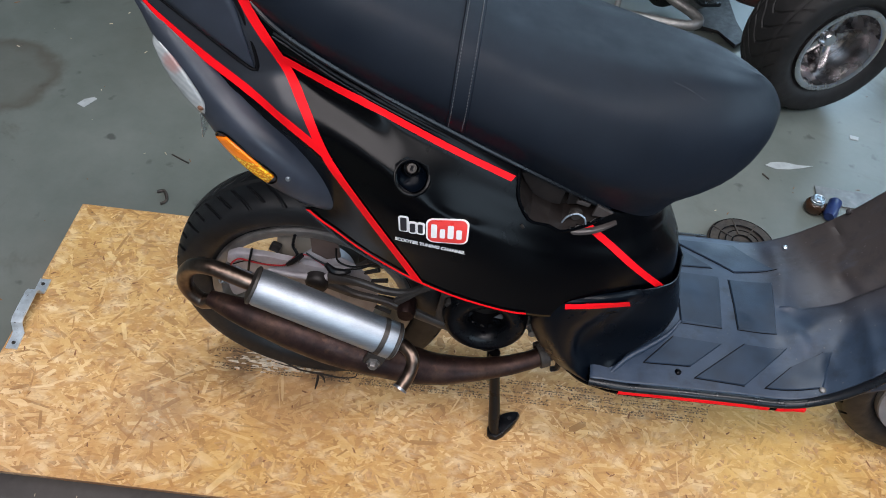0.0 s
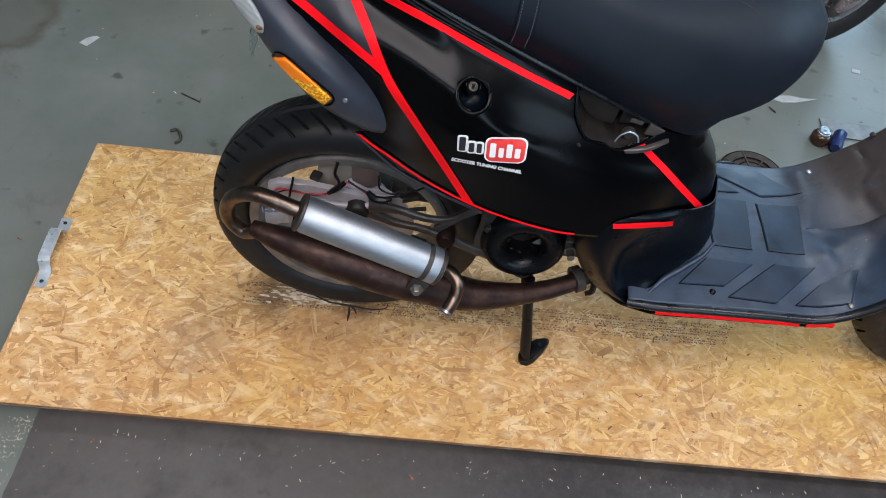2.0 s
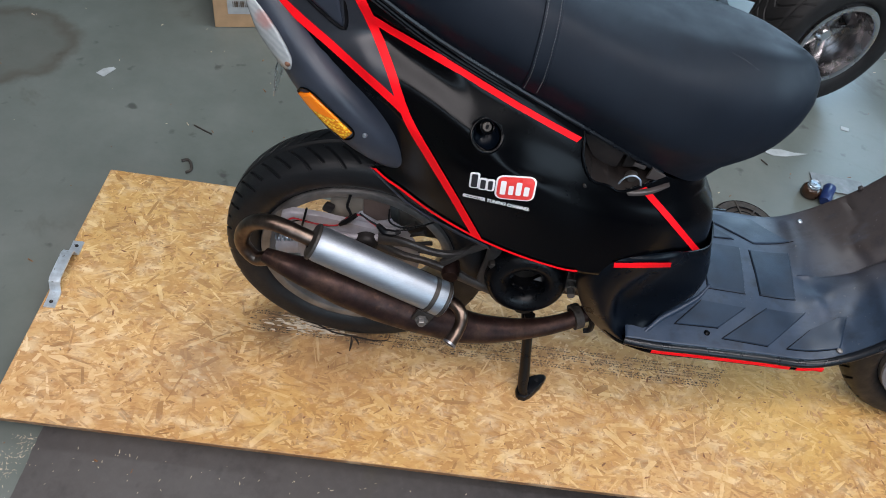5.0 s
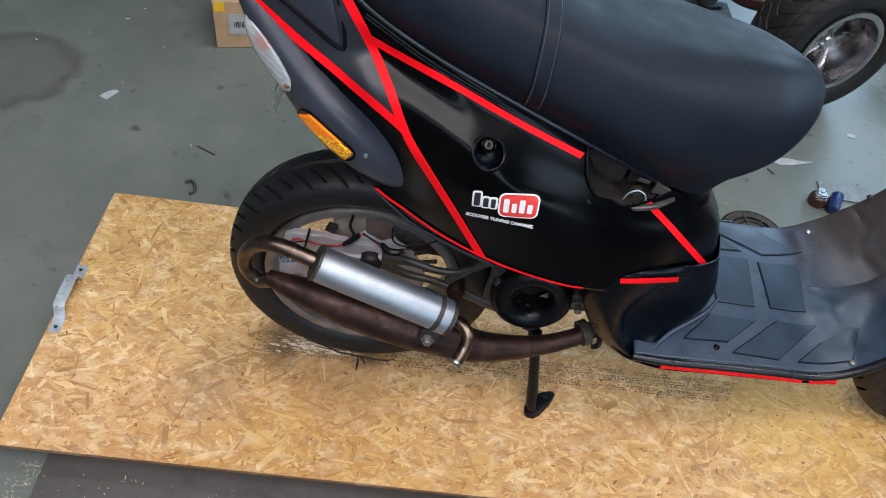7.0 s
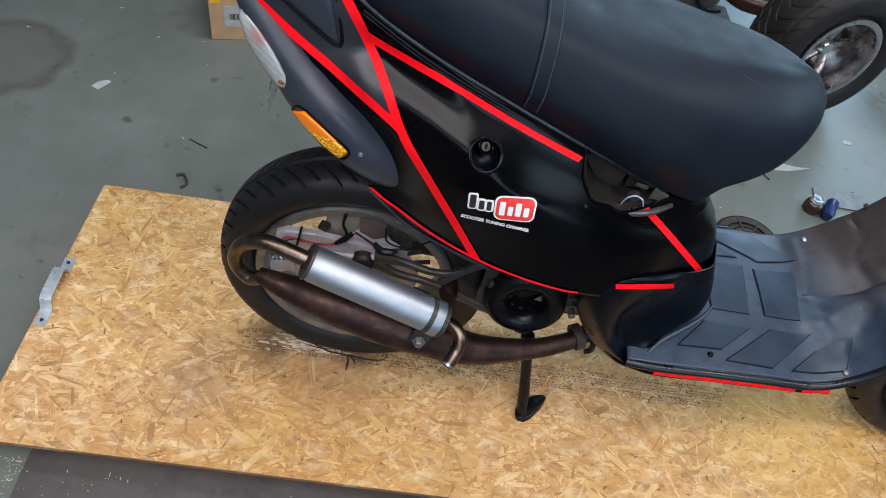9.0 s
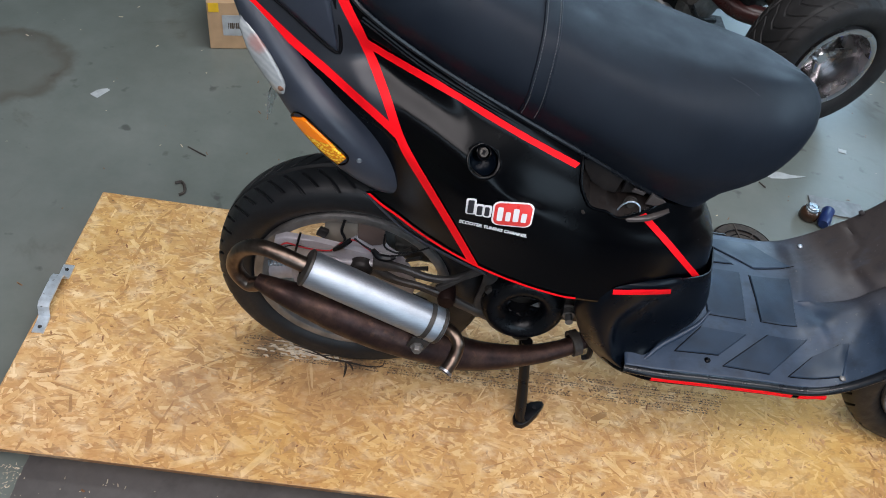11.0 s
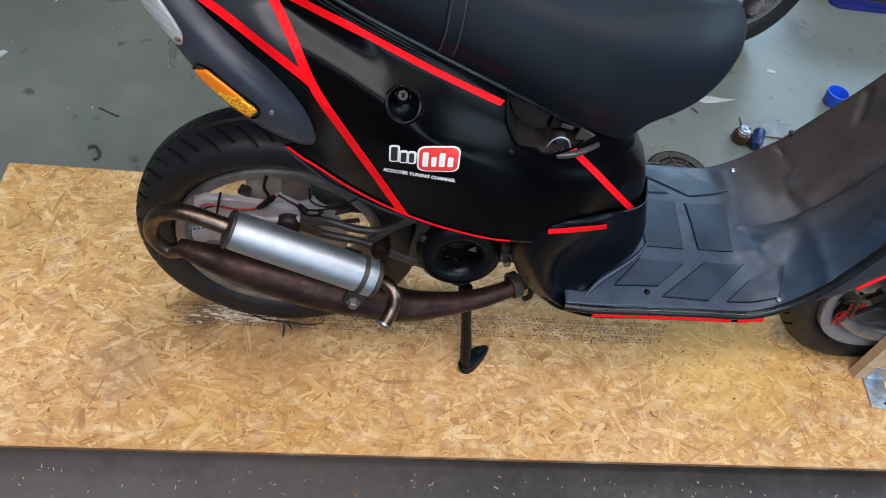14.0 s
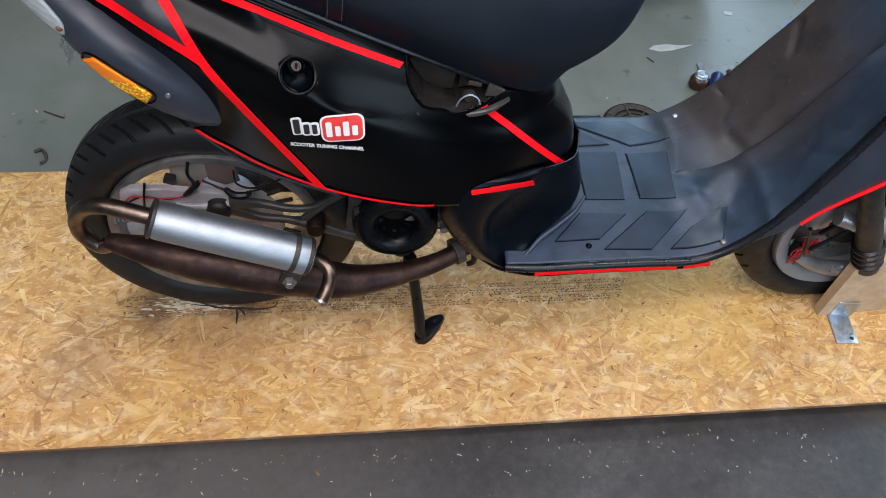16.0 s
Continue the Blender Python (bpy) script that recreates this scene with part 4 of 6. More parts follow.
# wiring that hangs inside the rear wheel's opening
for path, mat, r in (([(-.136, -.066, .342), (-.127, -.067, .360), (-.114, -.067, .372), (-.089, -.067, .367), (-.060, -.067, .365), (-.034, -.067, .370), (-.015, -.067, .395), (.004, -.067, .404), (.024, -.067, .390), (.042, -.068, .376)], "wire_red", .0015),
                     ([(-.128, -.064, .352), (-.100, -.064, .366), (-.060, -.065, .361), (-.034, -.067, .368)], "black", .0012),
                     ([(-.015, -.056, .438), (-.019, -.060, .414), (-.012, -.066, .399), (-.028, -.067, .377)], "black", .0028),
                     ([(.055, -.064, .425), (.058, -.067, .397), (.079, -.067, .386), (.113, -.067, .397), (.138, -.064, .411)], "black", .0018),
                     ([(.004, -.067, .408), (.020, -.068, .396), (.040, -.069, .384)], "black", .0018),
                     ([(.070, -.068, .378), (.096, -.067, .384), (.125, -.064, .402)], "black", .0016)):
    part("cable", tube(path, [r, r], 8, 40), M[mat], scooter)
part("cable_tie", tube([(-.090, -.062, .398), (-.095, -.072, .372), (-.099, -.072, .350)], [.0022, .0022], 6, 12), M["black"], scooter)
for path, r in (([(-.030, -.069, .374), (-.017, -.070, .387), (-.002, -.069, .405)], .0052), ([(.038, -.070, .388), (.050, -.071, .374), (.072, -.070, .373)], .0068), ([(.058, -.071, .366), (.078, -.070, .378)], .005)):
    part("connector", tube(path, [r * .7, r, r, r * .8], 8, 10), M["black"], scooter, "taped black connector")
part("guard_clip", box((.018, .010, .020), Matrix.Translation((-.054, -.046, .390)) @ Matrix.Rotation(radians(24), 4, "Y"), .003), M["grime"], scooter)

# centre stand
stand = part("centre_stand", tube([(.350, -.085, .205), (.357, -.095, .15), (.368, -.12, .07), (.375, -.141, .018), (.384, -.143, .006)], [.0110, .0105, .0105, .0115, .0095], 14, 32), M["black"], scooter, "black steel centre stand")
foot = slab([(-.012, -.020), (-.006, -.027), (.006, -.029), (.018, -.022), (.036, -.002), (.047, .016), (.052, .026), (.048, .032), (.036, .032), (.022, .028), (.004, .018), (-.008, .006), (-.013, -.008)], .013, .0045, Matrix.Translation((.375, -.128, .001)) @ Matrix.Rotation(radians(-9), 4, "Y"))
# The foot's hole, added as a flat dark disc on its top.
foot_hole = lathe([(.004, 0), (.004, -.001), (0, -.001)], Matrix.Translation((.404, -.113, .0186)) @ Matrix.Rotation(radians(-90), 4, "X"), 14)
part("rivet", foot_hole, M["grime"], part("foot", foot, M["black"], stand))
part("far_leg", tube([(.345, .085, .205), (.352, .095, .15), (.362, .12, .07), (.366, .136, .001)], [.0125, .012, .012, .013], 14, 24), M["black"], stand)
part("cross_bar", tube([(.348, -.09, .19), (.348, .09, .19)], [.012, .012], 12, 6), M["black"], stand)

# footboard and leg shield
EDGE = [(.505, .176, .299), (.56, .178, .300), (.65, .178, .303), (.75, .178, .305), (.845, .178, .308), (.895, .178, .335), (.935, .175, .375), (.970, .168, .425), (1.005, .160, .495), (1.040, .150, .570), (1.075, .141, .660), (1.110, .136, .780)]
FOOT = [[(x + (.055 * (1 - f) if x > .86 else 0), v * f, z + .018 * (1 - f * f)) for x, v, z in EDGE] for f in (1, .84, .45, 0)]
bm = both(FOOT, 130, 50)
if sum(f.normal.z for f in bm.faces) < 0:
    bmesh.ops.reverse_faces(bm, faces=bm.faces)
FOLDS = [
    ([(.867, .150, .323), (.869, .069, .328), (.858, .008, .329), (.880, -.039, .334), (.894, -.079, .335), (.894, -.170, .334)], -.004, .012),
    ([(.963, .050, .366), (.962, -.026, .386), (.965, -.077, .389), (.961, -.124, .390), (.952, -.165, .394)], .005, .012),
    ([(.879, -.063, .330), (.919, -.030, .354), (.957, -.007, .374), (.998, .008, .410), (1.029, .010, .462), (1.057, .006, .515), (1.085, .000, .600)], .012, .032),
    ([(1.030, -.025, .488), (1.038, -.084, .525), (1.040, -.140, .566)], -.003, .005),
    ([(1.010, -.046, .455), (1.018, -.105, .487), (1.022, -.150, .527)], -.003, .005),
    ([(.954, .165, .400), (.971, .105, .394), (.957, .091, .376), (.960, .054, .368)], .004, .006),
    ([(1.033, .106, .526), (1.042, .137, .565)], .006, .008),
]
relief(bm, [([Vector(p) for p in line], h, w) for line, h, w in FOLDS])
deck = BVHTree.FromBMesh(bm)
foot_ob = thick(part("footboard", bm, M["mat_rubber"], scooter, "dusty dark grey plastic footboard and leg shield"), 0.004)
if sum(f.normal.z for f in foot_ob.data.polygons) < 0:
    foot_ob.modifiers[0].offset = 1
for side in (-1, 1):
    rail = [(.505, side * .176, .290), (.53, side * .180, .292)] + [(x, side * (v + .004), z - .008) for x, v, z in EDGE[1:] if side < 0 or x < .80]
    part("edge_rail", tube(rail, [.0082, .0082], 12, 90), M["rail_black"], scooter, "dull black edge rail")
    low = [(p[0], side * (abs(p[1]) - .004), p[2] - .016) for p in rail[2:] if p[0] < .87]
    low = [(.470, side * .160, .300), (.496, side * .166, .282), (.525, side * .171, .276)] + low
    part("sill", tube(low, [.009, .009], 10, 60), M["satin_black"], scooter)


def press(tree, x, z, out):
    """The point of a side skin behind (x, z), lifted by out, and its normal, on the near side."""
    p, n, _, _ = tree.ray_cast(Vector((x, -1, z)), Vector((0, 1, 0)))
    if p is None:
        p, n, _, _ = tree.find_nearest(Vector((x, -.15, z)))
    if n.y > 0:
        n = -n
    return p + n * out


SPOT = Vector((.10, -.963, 1.40))


def press_slant(tree, x, z, out):
    """As press(), but sighted along a string held at SPOT; (x, z) is taken on the upright plane v = .15."""
    d = (Vector((x, -.15, z)) - SPOT).normalized()
    p, n, _, _ = tree.ray_cast(SPOT, d)
    if p is None:
        p, n, _, _ = tree.find_nearest(SPOT + d * ((-.085 - SPOT.y) / d.y))
    if n.dot(d) > 0:
        n = -n
    return p + n * out


def tape(name, tree, path, width, mat, parent, label="", out=.0016, n=40, ends=(1, 1), how=press):
    """A strip of tape laid over a skin along a line of (x, z)."""
    c = spline(path, n)
    t = np.gradient(c, axis=0)
    bm = bmesh.new()
    rows = []
    for i in range(n):
        d = t[i] / np.linalg.norm(t[i])
        w = width / 2 * (ends[0] + (ends[1] - ends[0]) * i / (n - 1))
        q = np.array((-d[1], d[0])) * w
        rows.append([bm.verts.new(how(tree, *(c[i] + q * k), out)) for k in (-1, -.5, 0, .5, 1)])
    for a, b in zip(rows, rows[1:]):
        for j in range(4):
            bm.faces.new((a[j], a[j + 1], b[j + 1], b[j]))
    return part(name, bm, mat, parent, label)


RED = "bright red tape stripe"
tape("red_stripe", side_tree, [(-0.160, 0.929), (-0.142, 0.906), (-0.116, 0.879), (-0.075, 0.841), (-0.029, 0.802), (0.053, 0.729), (0.064, 0.718)], .0125, M["red"], scooter, RED, .0021, 50, how=press_slant)
tape("red_stripe", side_tree, [(-.033, .946), (-.016, .905), (.012, .852), (.040, .783), (0.071, 0.704), (0.111, 0.636), (0.157, 0.56), (0.21, 0.47)], .0125, M["red"], scooter, RED, .0016, 60, how=press_slant)
tape("red_stripe", side_tree, [(.013, .857), (.033, .847), (.126, .801), (.227, .750), (.313, .711)], .0110, M["red"], scooter, RED, .0019, 50, how=press_slant)
tape("red_stripe", side_tree, [(.427, .639), (.490, .581), (.556, .520)], .0108, M["red"], scooter, RED, how=press_slant)
tape("red_piping", side_tree, [(0.027, 0.607), (0.051, 0.584), (0.069, 0.571), (0.115, 0.534), (0.164, 0.502), (0.213, 0.476), (0.262, 0.456), (0.312, 0.441), (0.361, 0.431), (0.382, 0.431)], .0046, M["red"], scooter, "thin red edge piping", .0024, 60, how=press_slant)
tape("red_stripe", belly_tree, [(0.437, 0.459), (0.482, 0.469), (0.526, 0.481)], .0115, M["red"], scooter, RED, .003, 40, how=press_slant)
sill_line = spline([(.556, .1785, .300)] + EDGE[1:6], 90)
for a, b in ((0.556, .815), (.824, .874)):
    bm = bmesh.new()
    rows = [[bm.verts.new((x, -v - .0105 + dy, min(z, .311) - .0130 - dz)) for dy, dz in ((.003, 0), (0, .002), (0, .0095), (.003, .0115))] for x, v, z in sill_line if a <= x <= b]
    for r0, r1 in zip(rows, rows[1:]):
        for j in range(3):
            bm.faces.new((r0[j], r0[j + 1], r1[j + 1], r1[j]))
    thick(part("red_sill_stripe", bm, M["red"], scooter, RED), .001)
LOWER = [(1.010, .166, .378), (1.038, .161, .404), (1.072, .160, .434), (1.106, .160, .463), (1.170, .157, .520), (1.240, .150, .590)]
part("red_sill_stripe", tube([(x, -v - .003, z) for x, v, z in LOWER], [.0042, .0042], 8, 40), M["red"], scooter, RED)
thick(part("lower_fairing", loft([[(x, v + .003, z - .010) for x, v, z in EDGE[5:]], LOWER, [(x + .01, v - .03, z - .004) for x, v, z in LOWER]], 30, 12), M["satin_grey"], scooter, "satin dark grey front fairing"), .003)

# sticker: two axes (right, up) in the slanted plane of press_slant()
ST_O, ST_U, ST_V = Vector((.2435, .6010)), Vector((1, .055)), Vector((-.075, 1))


def flat_on(name, outline, mat, parent, out, label=""):
    """A flat shape of the sticker, (a, b) metres from its middle, laid on the side panel."""
    bm = bmesh.new()
    mid = (sum(a for a, b in outline) / len(outline), sum(b for a, b in outline) / len(outline))
    rings = []
    for k in (0, .5, 1):
        pts = [mid] if k == 0 else [(mid[0] + (a - mid[0]) * k, mid[1] + (b - mid[1]) * k) for a, b in outline]
        rings.append([bm.verts.new(press_slant(side_tree, *(ST_O + ST_U * a + ST_V * b), out)) for a, b in pts])
    c, r0, r1 = rings[0][0], rings[1], rings[2]
    for i in range(len(r0)):
        j = (i + 1) % len(r0)
        bm.faces.new((r0[i], r0[j], c))
        bm.faces.new((r0[j], r0[i], r1[i], r1[j]))
    return part(name, bm, mat, parent, label)


def moved(o, dx, dz):
    return [(a + dx, b + dz) for a, b in o]


st = flat_on("sticker", rounded(.0605, .050, .012), M["white"], scooter, .0022, "red and white sticker on the side panel")
flat_on("red_field", rounded(.0550, .0445, .010), M["sticker_red"], st, .0030)
for dx, w, h in ((-.0185, .0085, .028), (-.0065, .0075, .019), (.0050, .0085, .027), (.0170, .0080, .019)):
    flat_on("white_bar", moved(rounded(w, h, .0022), dx, 0 if h > .024 else -.004), M["white"], st, .0038)
for dx, w, h, dz in ((-.0620, .0150, .032, .009), (-.0490, .0130, .025, .003), (-.0375, .0125, .025, .002)):
    flat_on("white_backing", moved(rounded(w, h, .004), dx, dz), M["white"], st, .0026)
for dx, w, h, dz in ((-.0620, .0090, .026, .009), (-.0490, .0078, .018, .003), (-.0380, .0070, .018, .002)):
    flat_on("dark_bar", moved(rounded(w, h, .0022), dx, dz), M["sticker_dark"], st, .0036)


def lettering(text, size, x, z, width, turn, mat, parent):
    cu = bpy.data.curves.new("lettering", "FONT")
    cu.body, cu.size, cu.align_x, cu.align_y = text, size, "CENTER", "CENTER"
    cu.offset = .0004
    tmp = bpy.data.objects.new("lettering", cu)
    scene.collection.objects.link(tmp)
    me = bpy.data.meshes.new_from_object(tmp.evaluated_get(bpy.context.evaluated_depsgraph_get()))
    bpy.data.objects.remove(tmp)
    bm = bmesh.new()
    bm.from_mesh(me)
    xs = [v.co.x for v in bm.verts]
    k = width / (max(xs) - min(xs))
    bmesh.ops.triangulate(bm, faces=bm.faces)
    for v in bm.verts:
        a, b = v.co.x * k, v.co.y * 1.1
        v.co = press_slant(side_tree, x + a * math.cos(turn) - b * math.sin(turn), z + a * math.sin(turn) + b * math.cos(turn), .0016)
    return part("lettering", bm, mat, parent, "white lettering")


lettering("SCOOTER TUNING CHANNEL", .0080, .2210, .5655, .107, radians(-7), M["white"], scooter)

# lock in its well
lx, lz = LOCK
p0 = press(side_tree, lx, lz, 0)
nrm = (press(side_tree, lx, lz, 1) - p0).normalized()
lock_m = Matrix.Translation(p0) @ (-nrm).to_track_quat("Y", "Z").to_matrix().to_4x4()
well = part("lock_well", lathe([(.0215, .0002), (.0206, .004), (.0180, .013), (.0110, .0185), (.0, .020)], lock_m, 40), M["belly_black"], scooter, "round recess for the seat lock")
part("well_rim", lathe([(.0196, .006), (.0200, .0028), (.0208, .0010), (.0226, .0001), (.0240, .0000), (.0252, .0006), (.0262, .0026)], lock_m, 48), M["gloss_black"], well)
HOOD = lock_m @ Matrix.Translation((.001, -.001, .0115))
part("lock_hood", lathe([(.0086, .001), (.0098, .0003), (.0110, .001), (.0118, .004), (.0118, .019), (.0086, .019)], HOOD, 28), M["satin_black"], well)
part("lock_barrel", lathe([(0, .0030), (.0042, .0030), (.0046, .0022), (.0062, .0022), (.0072, .0036), (.0072, .018)], HOOD, 24), M["dark_alloy"], well, "worn metal lock barrel")
part("key_slot", box((.0034, .002, .0060), HOOD @ Matrix.Translation((0, .0026, 0)) @ Matrix.Rotation(radians(25), 4, "Y"), 0), M["groove"], well)

# pocket behind the seat corner, with the footrest bracket
pk = [press(side_tree, x, z, .001) for x, z in POCKET]
part("pocket_trim", tube([tuple(p) for p in pk + [pk[0]]], [.0022, .0022], 8, 90, None, False), M["satin_black"], scooter)
bm = bmesh.new()
deep = [Vector((p.x + .002, p.y + .05, p.z + .004)) for p in pk]
v0, v1 = [bm.verts.new(p) for p in pk], [bm.verts.new(p) for p in deep]
for i in range(len(pk)):
    j = (i + 1) % len(pk)
    bm.faces.new((v0[i], v0[j], v1[j], v1[i]))
bm.faces.new(v1)
M["pocket"] = worn("dusty_brown_plastic", (0.010, 0.0078, 0.0072), 0.42, 0, 0.5, 40, 0.3, 300, (0.026, 0.020, 0.0175), 0.4).m
pocket = part("pocket_liner", bm, M["pocket"], scooter, "dusty dark inner frame", False)
M["bracket_grey"] = worn("grey_brown_plastic", (0.040, 0.034, 0.033), 0.42, 0, 0.4, 60, 0.2, 300, (0.075, 0.066, 0.060)).m
part("footrest_lip", cast_arm([(.372, -.150, .637), (.384, -.152, .630), (.412, -.153, .627), (.440, -.151, .633), (.466, -.146, .648)], [.004, .008, .0085, .008, .003], .007), M["bracket_grey"], scooter, "grey-brown bracket lip")
for pts, y, mat in (([(.322, .708), (.345, .703), (.380, .688), (.393, .681), (.388, .646), (.372, .648), (.350, .660), (.334, .682)], -.118, "pocket"), ([(.399, .684), (.434, .665), (.437, .651), (.398, .645)], -.114, "grime"), ([(.438, .662), (.462, .650), (.450, .640), (.434, .641)], -.128, "bracket_grey")):
    part("inner_plate", slab(pts, .004, .001, Matrix.Translation((0, y, 0)) @ Matrix.Rotation(radians(90), 4, "X")), M[mat], pocket, "", False)
part("wire_loop", tube([(.392, -.146, .634), (.398, -.144, .646), (.410, -.142, .652), (.422, -.143, .647), (.426, -.145, .637)], [.0014, .0014], 8, 24), M["zinc"], pocket, "bent grey wire loop")
part("bracket_tab", box((.020, .003, .007), Matrix.Translation((.418, -.130, .662)) @ Matrix.Rotation(radians(14), 4, "Y"), .001), M["bracket_grey"], pocket)
part("bracket_bolt", lathe([(0, -.006), (.006, -.006), (.0075, -.004), (.0075, 0), (.010, 0), (.010, .003)], Matrix.Translation((.411, -.134, .643)), 16), M["dark_alloy"], pocket)
part("panel_clip", box((.004, .003, .007), Matrix.Translation(press(side_tree, .336, .648, .001)) @ Matrix.Rotation(radians(-35), 4, "Y"), .001), M["dark_alloy"], scooter)

# tail: seam plate, indicator, lamp, rivet, plate holder
def plate_on(name, tree, left, right, out, mat, label, n=14, m=8):
    a, b = spline(left, n), spline(right, n)
    bm = bmesh.new()
    vs = [[bm.verts.new(press(tree, *(a[i] + (b[i] - a[i]) * j / (m - 1)), out)) for j in range(m)] for i in range(n)]
    for i in range(n - 1):
        for j in range(m - 1):
            bm.faces.new((vs[i][j], vs[i + 1][j], vs[i + 1][j + 1], vs[i][j + 1]))
    o = part(name, bm, mat, scooter, label)
    return thick(o, out)


M["tail_satin"] = worn("satin_tail_plastic", (0.020, 0.023, 0.030), 0.40, 0, 0.2, 18, 0.04, 500, (0.026, 0.028, 0.034), 0.4).m


def skin(name, tree, left, right, out, mat, label, n=30, m=14):
    """A moulding laid over a skin between two lines of (x, z), sighted as press_slant() does."""
    a, b = spline(left, n), spline(right, n)
    bm = bmesh.new()
    vs = [[bm.verts.new(press_slant(tree, *(a[i] + (b[i] - a[i]) * j / (m - 1)), out)) for j in range(m)] for i in range(n)]
    for i in range(n - 1):
        for j in range(m - 1):
            bm.faces.new((vs[i][j], vs[i + 1][j], vs[i + 1][j + 1], vs[i][j + 1]))
    return part(name, bm, mat, scooter, label)


# Grey skin over the black body between the first two tapes.
skin("tail_side", side_tree, [(-.150, .925), (-.116, .884), (-.075, .846), (-.029, .806), (.053, .734), (.068, .716)], [(-.036, .946), (-.019, .905), (.009, .852), (.037, .783), (.060, .735), (.070, .716)], .0009, M["tail_satin"], "satin grey side of the tail")
plate_on("grab_cover", side_tree, [(-.185, .915), (-.100, .858), (-.031, .808)], [(-.085, .945), (-.050, .905), (-.030, .812)], .004, M["satin_grey"], "satin dark grey side cover")
part("cover_seam", tube([tuple(press(side_tree, x, z, .0005)) for x, z in ((-.19, .909), (-.100, .853), (-.029, .803), (-.026, .812), (-.046, .905), (-.08, .947))], [.0028, .0028], 8, 60), M["groove"], scooter)
plate_on("indicator", tail_tree, [(-.086, .705), (-.052, .677), (-.017, .651)], [(-.068, .717), (-.036, .697), (-.006, .668)], .004, M["amber"], "amber indicator lens")
part("indicator_bezel", tube([tuple(press(tail_tree, x, z, .001)) for x, z in ((-.088, .705), (-.053, .675), (-.017, .648), (-.006, .656), (-.004, .669), (-.035, .699), (-.067, .719), (-.08, .718), (-.088, .705))], [.0014, .0014], 8, 60, None, False), M["satin_black"], scooter)
part("rivet", lathe([(0, -.003), (.003, -.0025), (.0042, 0), (.0042, .002)], Matrix.Translation(press(tail_tree, .012, .664, .0)), 14), M["zinc"], scooter)
LENS = [
    [(-.158, .092, .832), (-.138, .106, .815), (-.112, .122, .787), (-.096, .128, .755), (-.097, .124, .742)],
    [(-.161, .094, .821), (-.147, .106, .791), (-.123, .119, .762), (-.103, .125, .743), (-.099, .123, .738)],
    [(-.163, .088, .810), (-.150, .094, .775), (-.130, .101, .747), (-.111, .114, .733), (-.101, .119, .734)],
]
thick(part("tail_lamp", loft(LENS, 30, 12), M["lens"], scooter, "cloudy clear tail lamp lens"), .004)
thick(part("tail_lamp", loft(LENS, 30, 12, None, True), M["lens"], scooter, "cloudy clear tail lamp lens"), .004)
lens_tree = BVHTree.FromBMesh(loft(LENS, 30, 12))
lens_side = math.copysign(1, lens_tree.find_nearest(Vector((-.13, 0, .78)))[0].y)
M["rusty"] = worn("rusty_screw", (0.16, 0.075, 0.045), 0.6, 0, 0.5, 200).m
for name, x, z, r, mat, label in (("lamp_screw", -.1035, .7475, .0042, "rusty", "rusty screw in the lamp lens"),):
    p = lens_tree.find_nearest(Vector((x, lens_side * .14, z)))
    p = (p[0], p[1] if p[1].y * lens_side > 0 else -p[1])
    q = Vector((p[0].x, -abs(p[0].y), p[0].z))
    out = Vector((p[1].x, -abs(p[1].y), p[1].z))
    part(name, lathe([(0, -.0016), (r * .6, -.0014), (r, -.0002), (r, .003)], Matrix.Translation(q) @ (-out).to_track_quat("Y", "Z").to_matrix().to_4x4(), 18), M[mat], scooter, label)
part("plate_holder", box((.0016, .09, .050), Matrix.Translation((-.141, .0, .648)) @ Matrix.Rotation(radians(4), 4, "Y"), .0005), M["alloy"], scooter, "thin bright metal plate holder")

# seat strap, stitching and rim
def over_seat(dx, th, out):
    d = Vector((0, -math.cos(th), math.sin(th)))
    o = Vector((.232 + dx + .008 * math.sin(th), 0, .80))
    p, n, _, _ = seat_tree.ray_cast(o, d)
    return p + d * out if p else o + d * .1


angs = [radians(-14 + 208 * i / 60) for i in range(61)]
bm = bmesh.new()
rows = [[bm.verts.new(over_seat(dx, t, o)) for dx, o in ((-.0125, .0006), (-.0115, .003), (0, .0036), (.0115, .003), (.0125, .0006))] for t in angs]
for a, b in zip(rows, rows[1:]):
    for j in range(4):
        bm.faces.new((a[j], a[j + 1], b[j + 1], b[j]))
strap = part("seat_strap", bm, M["vinyl"], scooter, "black vinyl strap across the seat")
M["thread"] = worn("grey_thread", (0.075, 0.08, 0.085), 0.7).m
for dx in (-.0088, .0088):
    bm = bmesh.new()
    fine = [radians(-12 + 204 * i / 260) for i in range(261)]
    for a, b in zip(fine[::2], fine[1::2]):
        tube([tuple(over_seat(dx, a, .0035)), tuple(over_seat(dx, b, .0035))], [.0006, .0006], 5, 2, bm)
    tagged(part("stitching", bm, M["thread"], strap, "pale grey stitching"), kind="stuff")
rim = [(p[0], -p[1] - .001, p[2] - .003) for p in SEAT[0][1:7]]
part("seat_rim", tube(rim, [.0042, .0042], 8, 90), M["rail_black"], scooter, "black seat edge trim")
part("seat_rail", tube([(p[0], -p[1] - .001, p[2] - .0145) for p in SEAT[0][2:6]], [.0058, .0058], 12, 60), M["gloss_black"], scooter, "glossy black rail under the seat")
part("rail_bead", tube([(p[0], -p[1] - .0065, p[2] - .0165) for p in SEAT[0][2:6]], [.0012, .0012], 6, 60), M["rail_black"], scooter)
M["scuff"] = worn("scuffed_vinyl", (0.028, 0.032, 0.038), 0.6).m
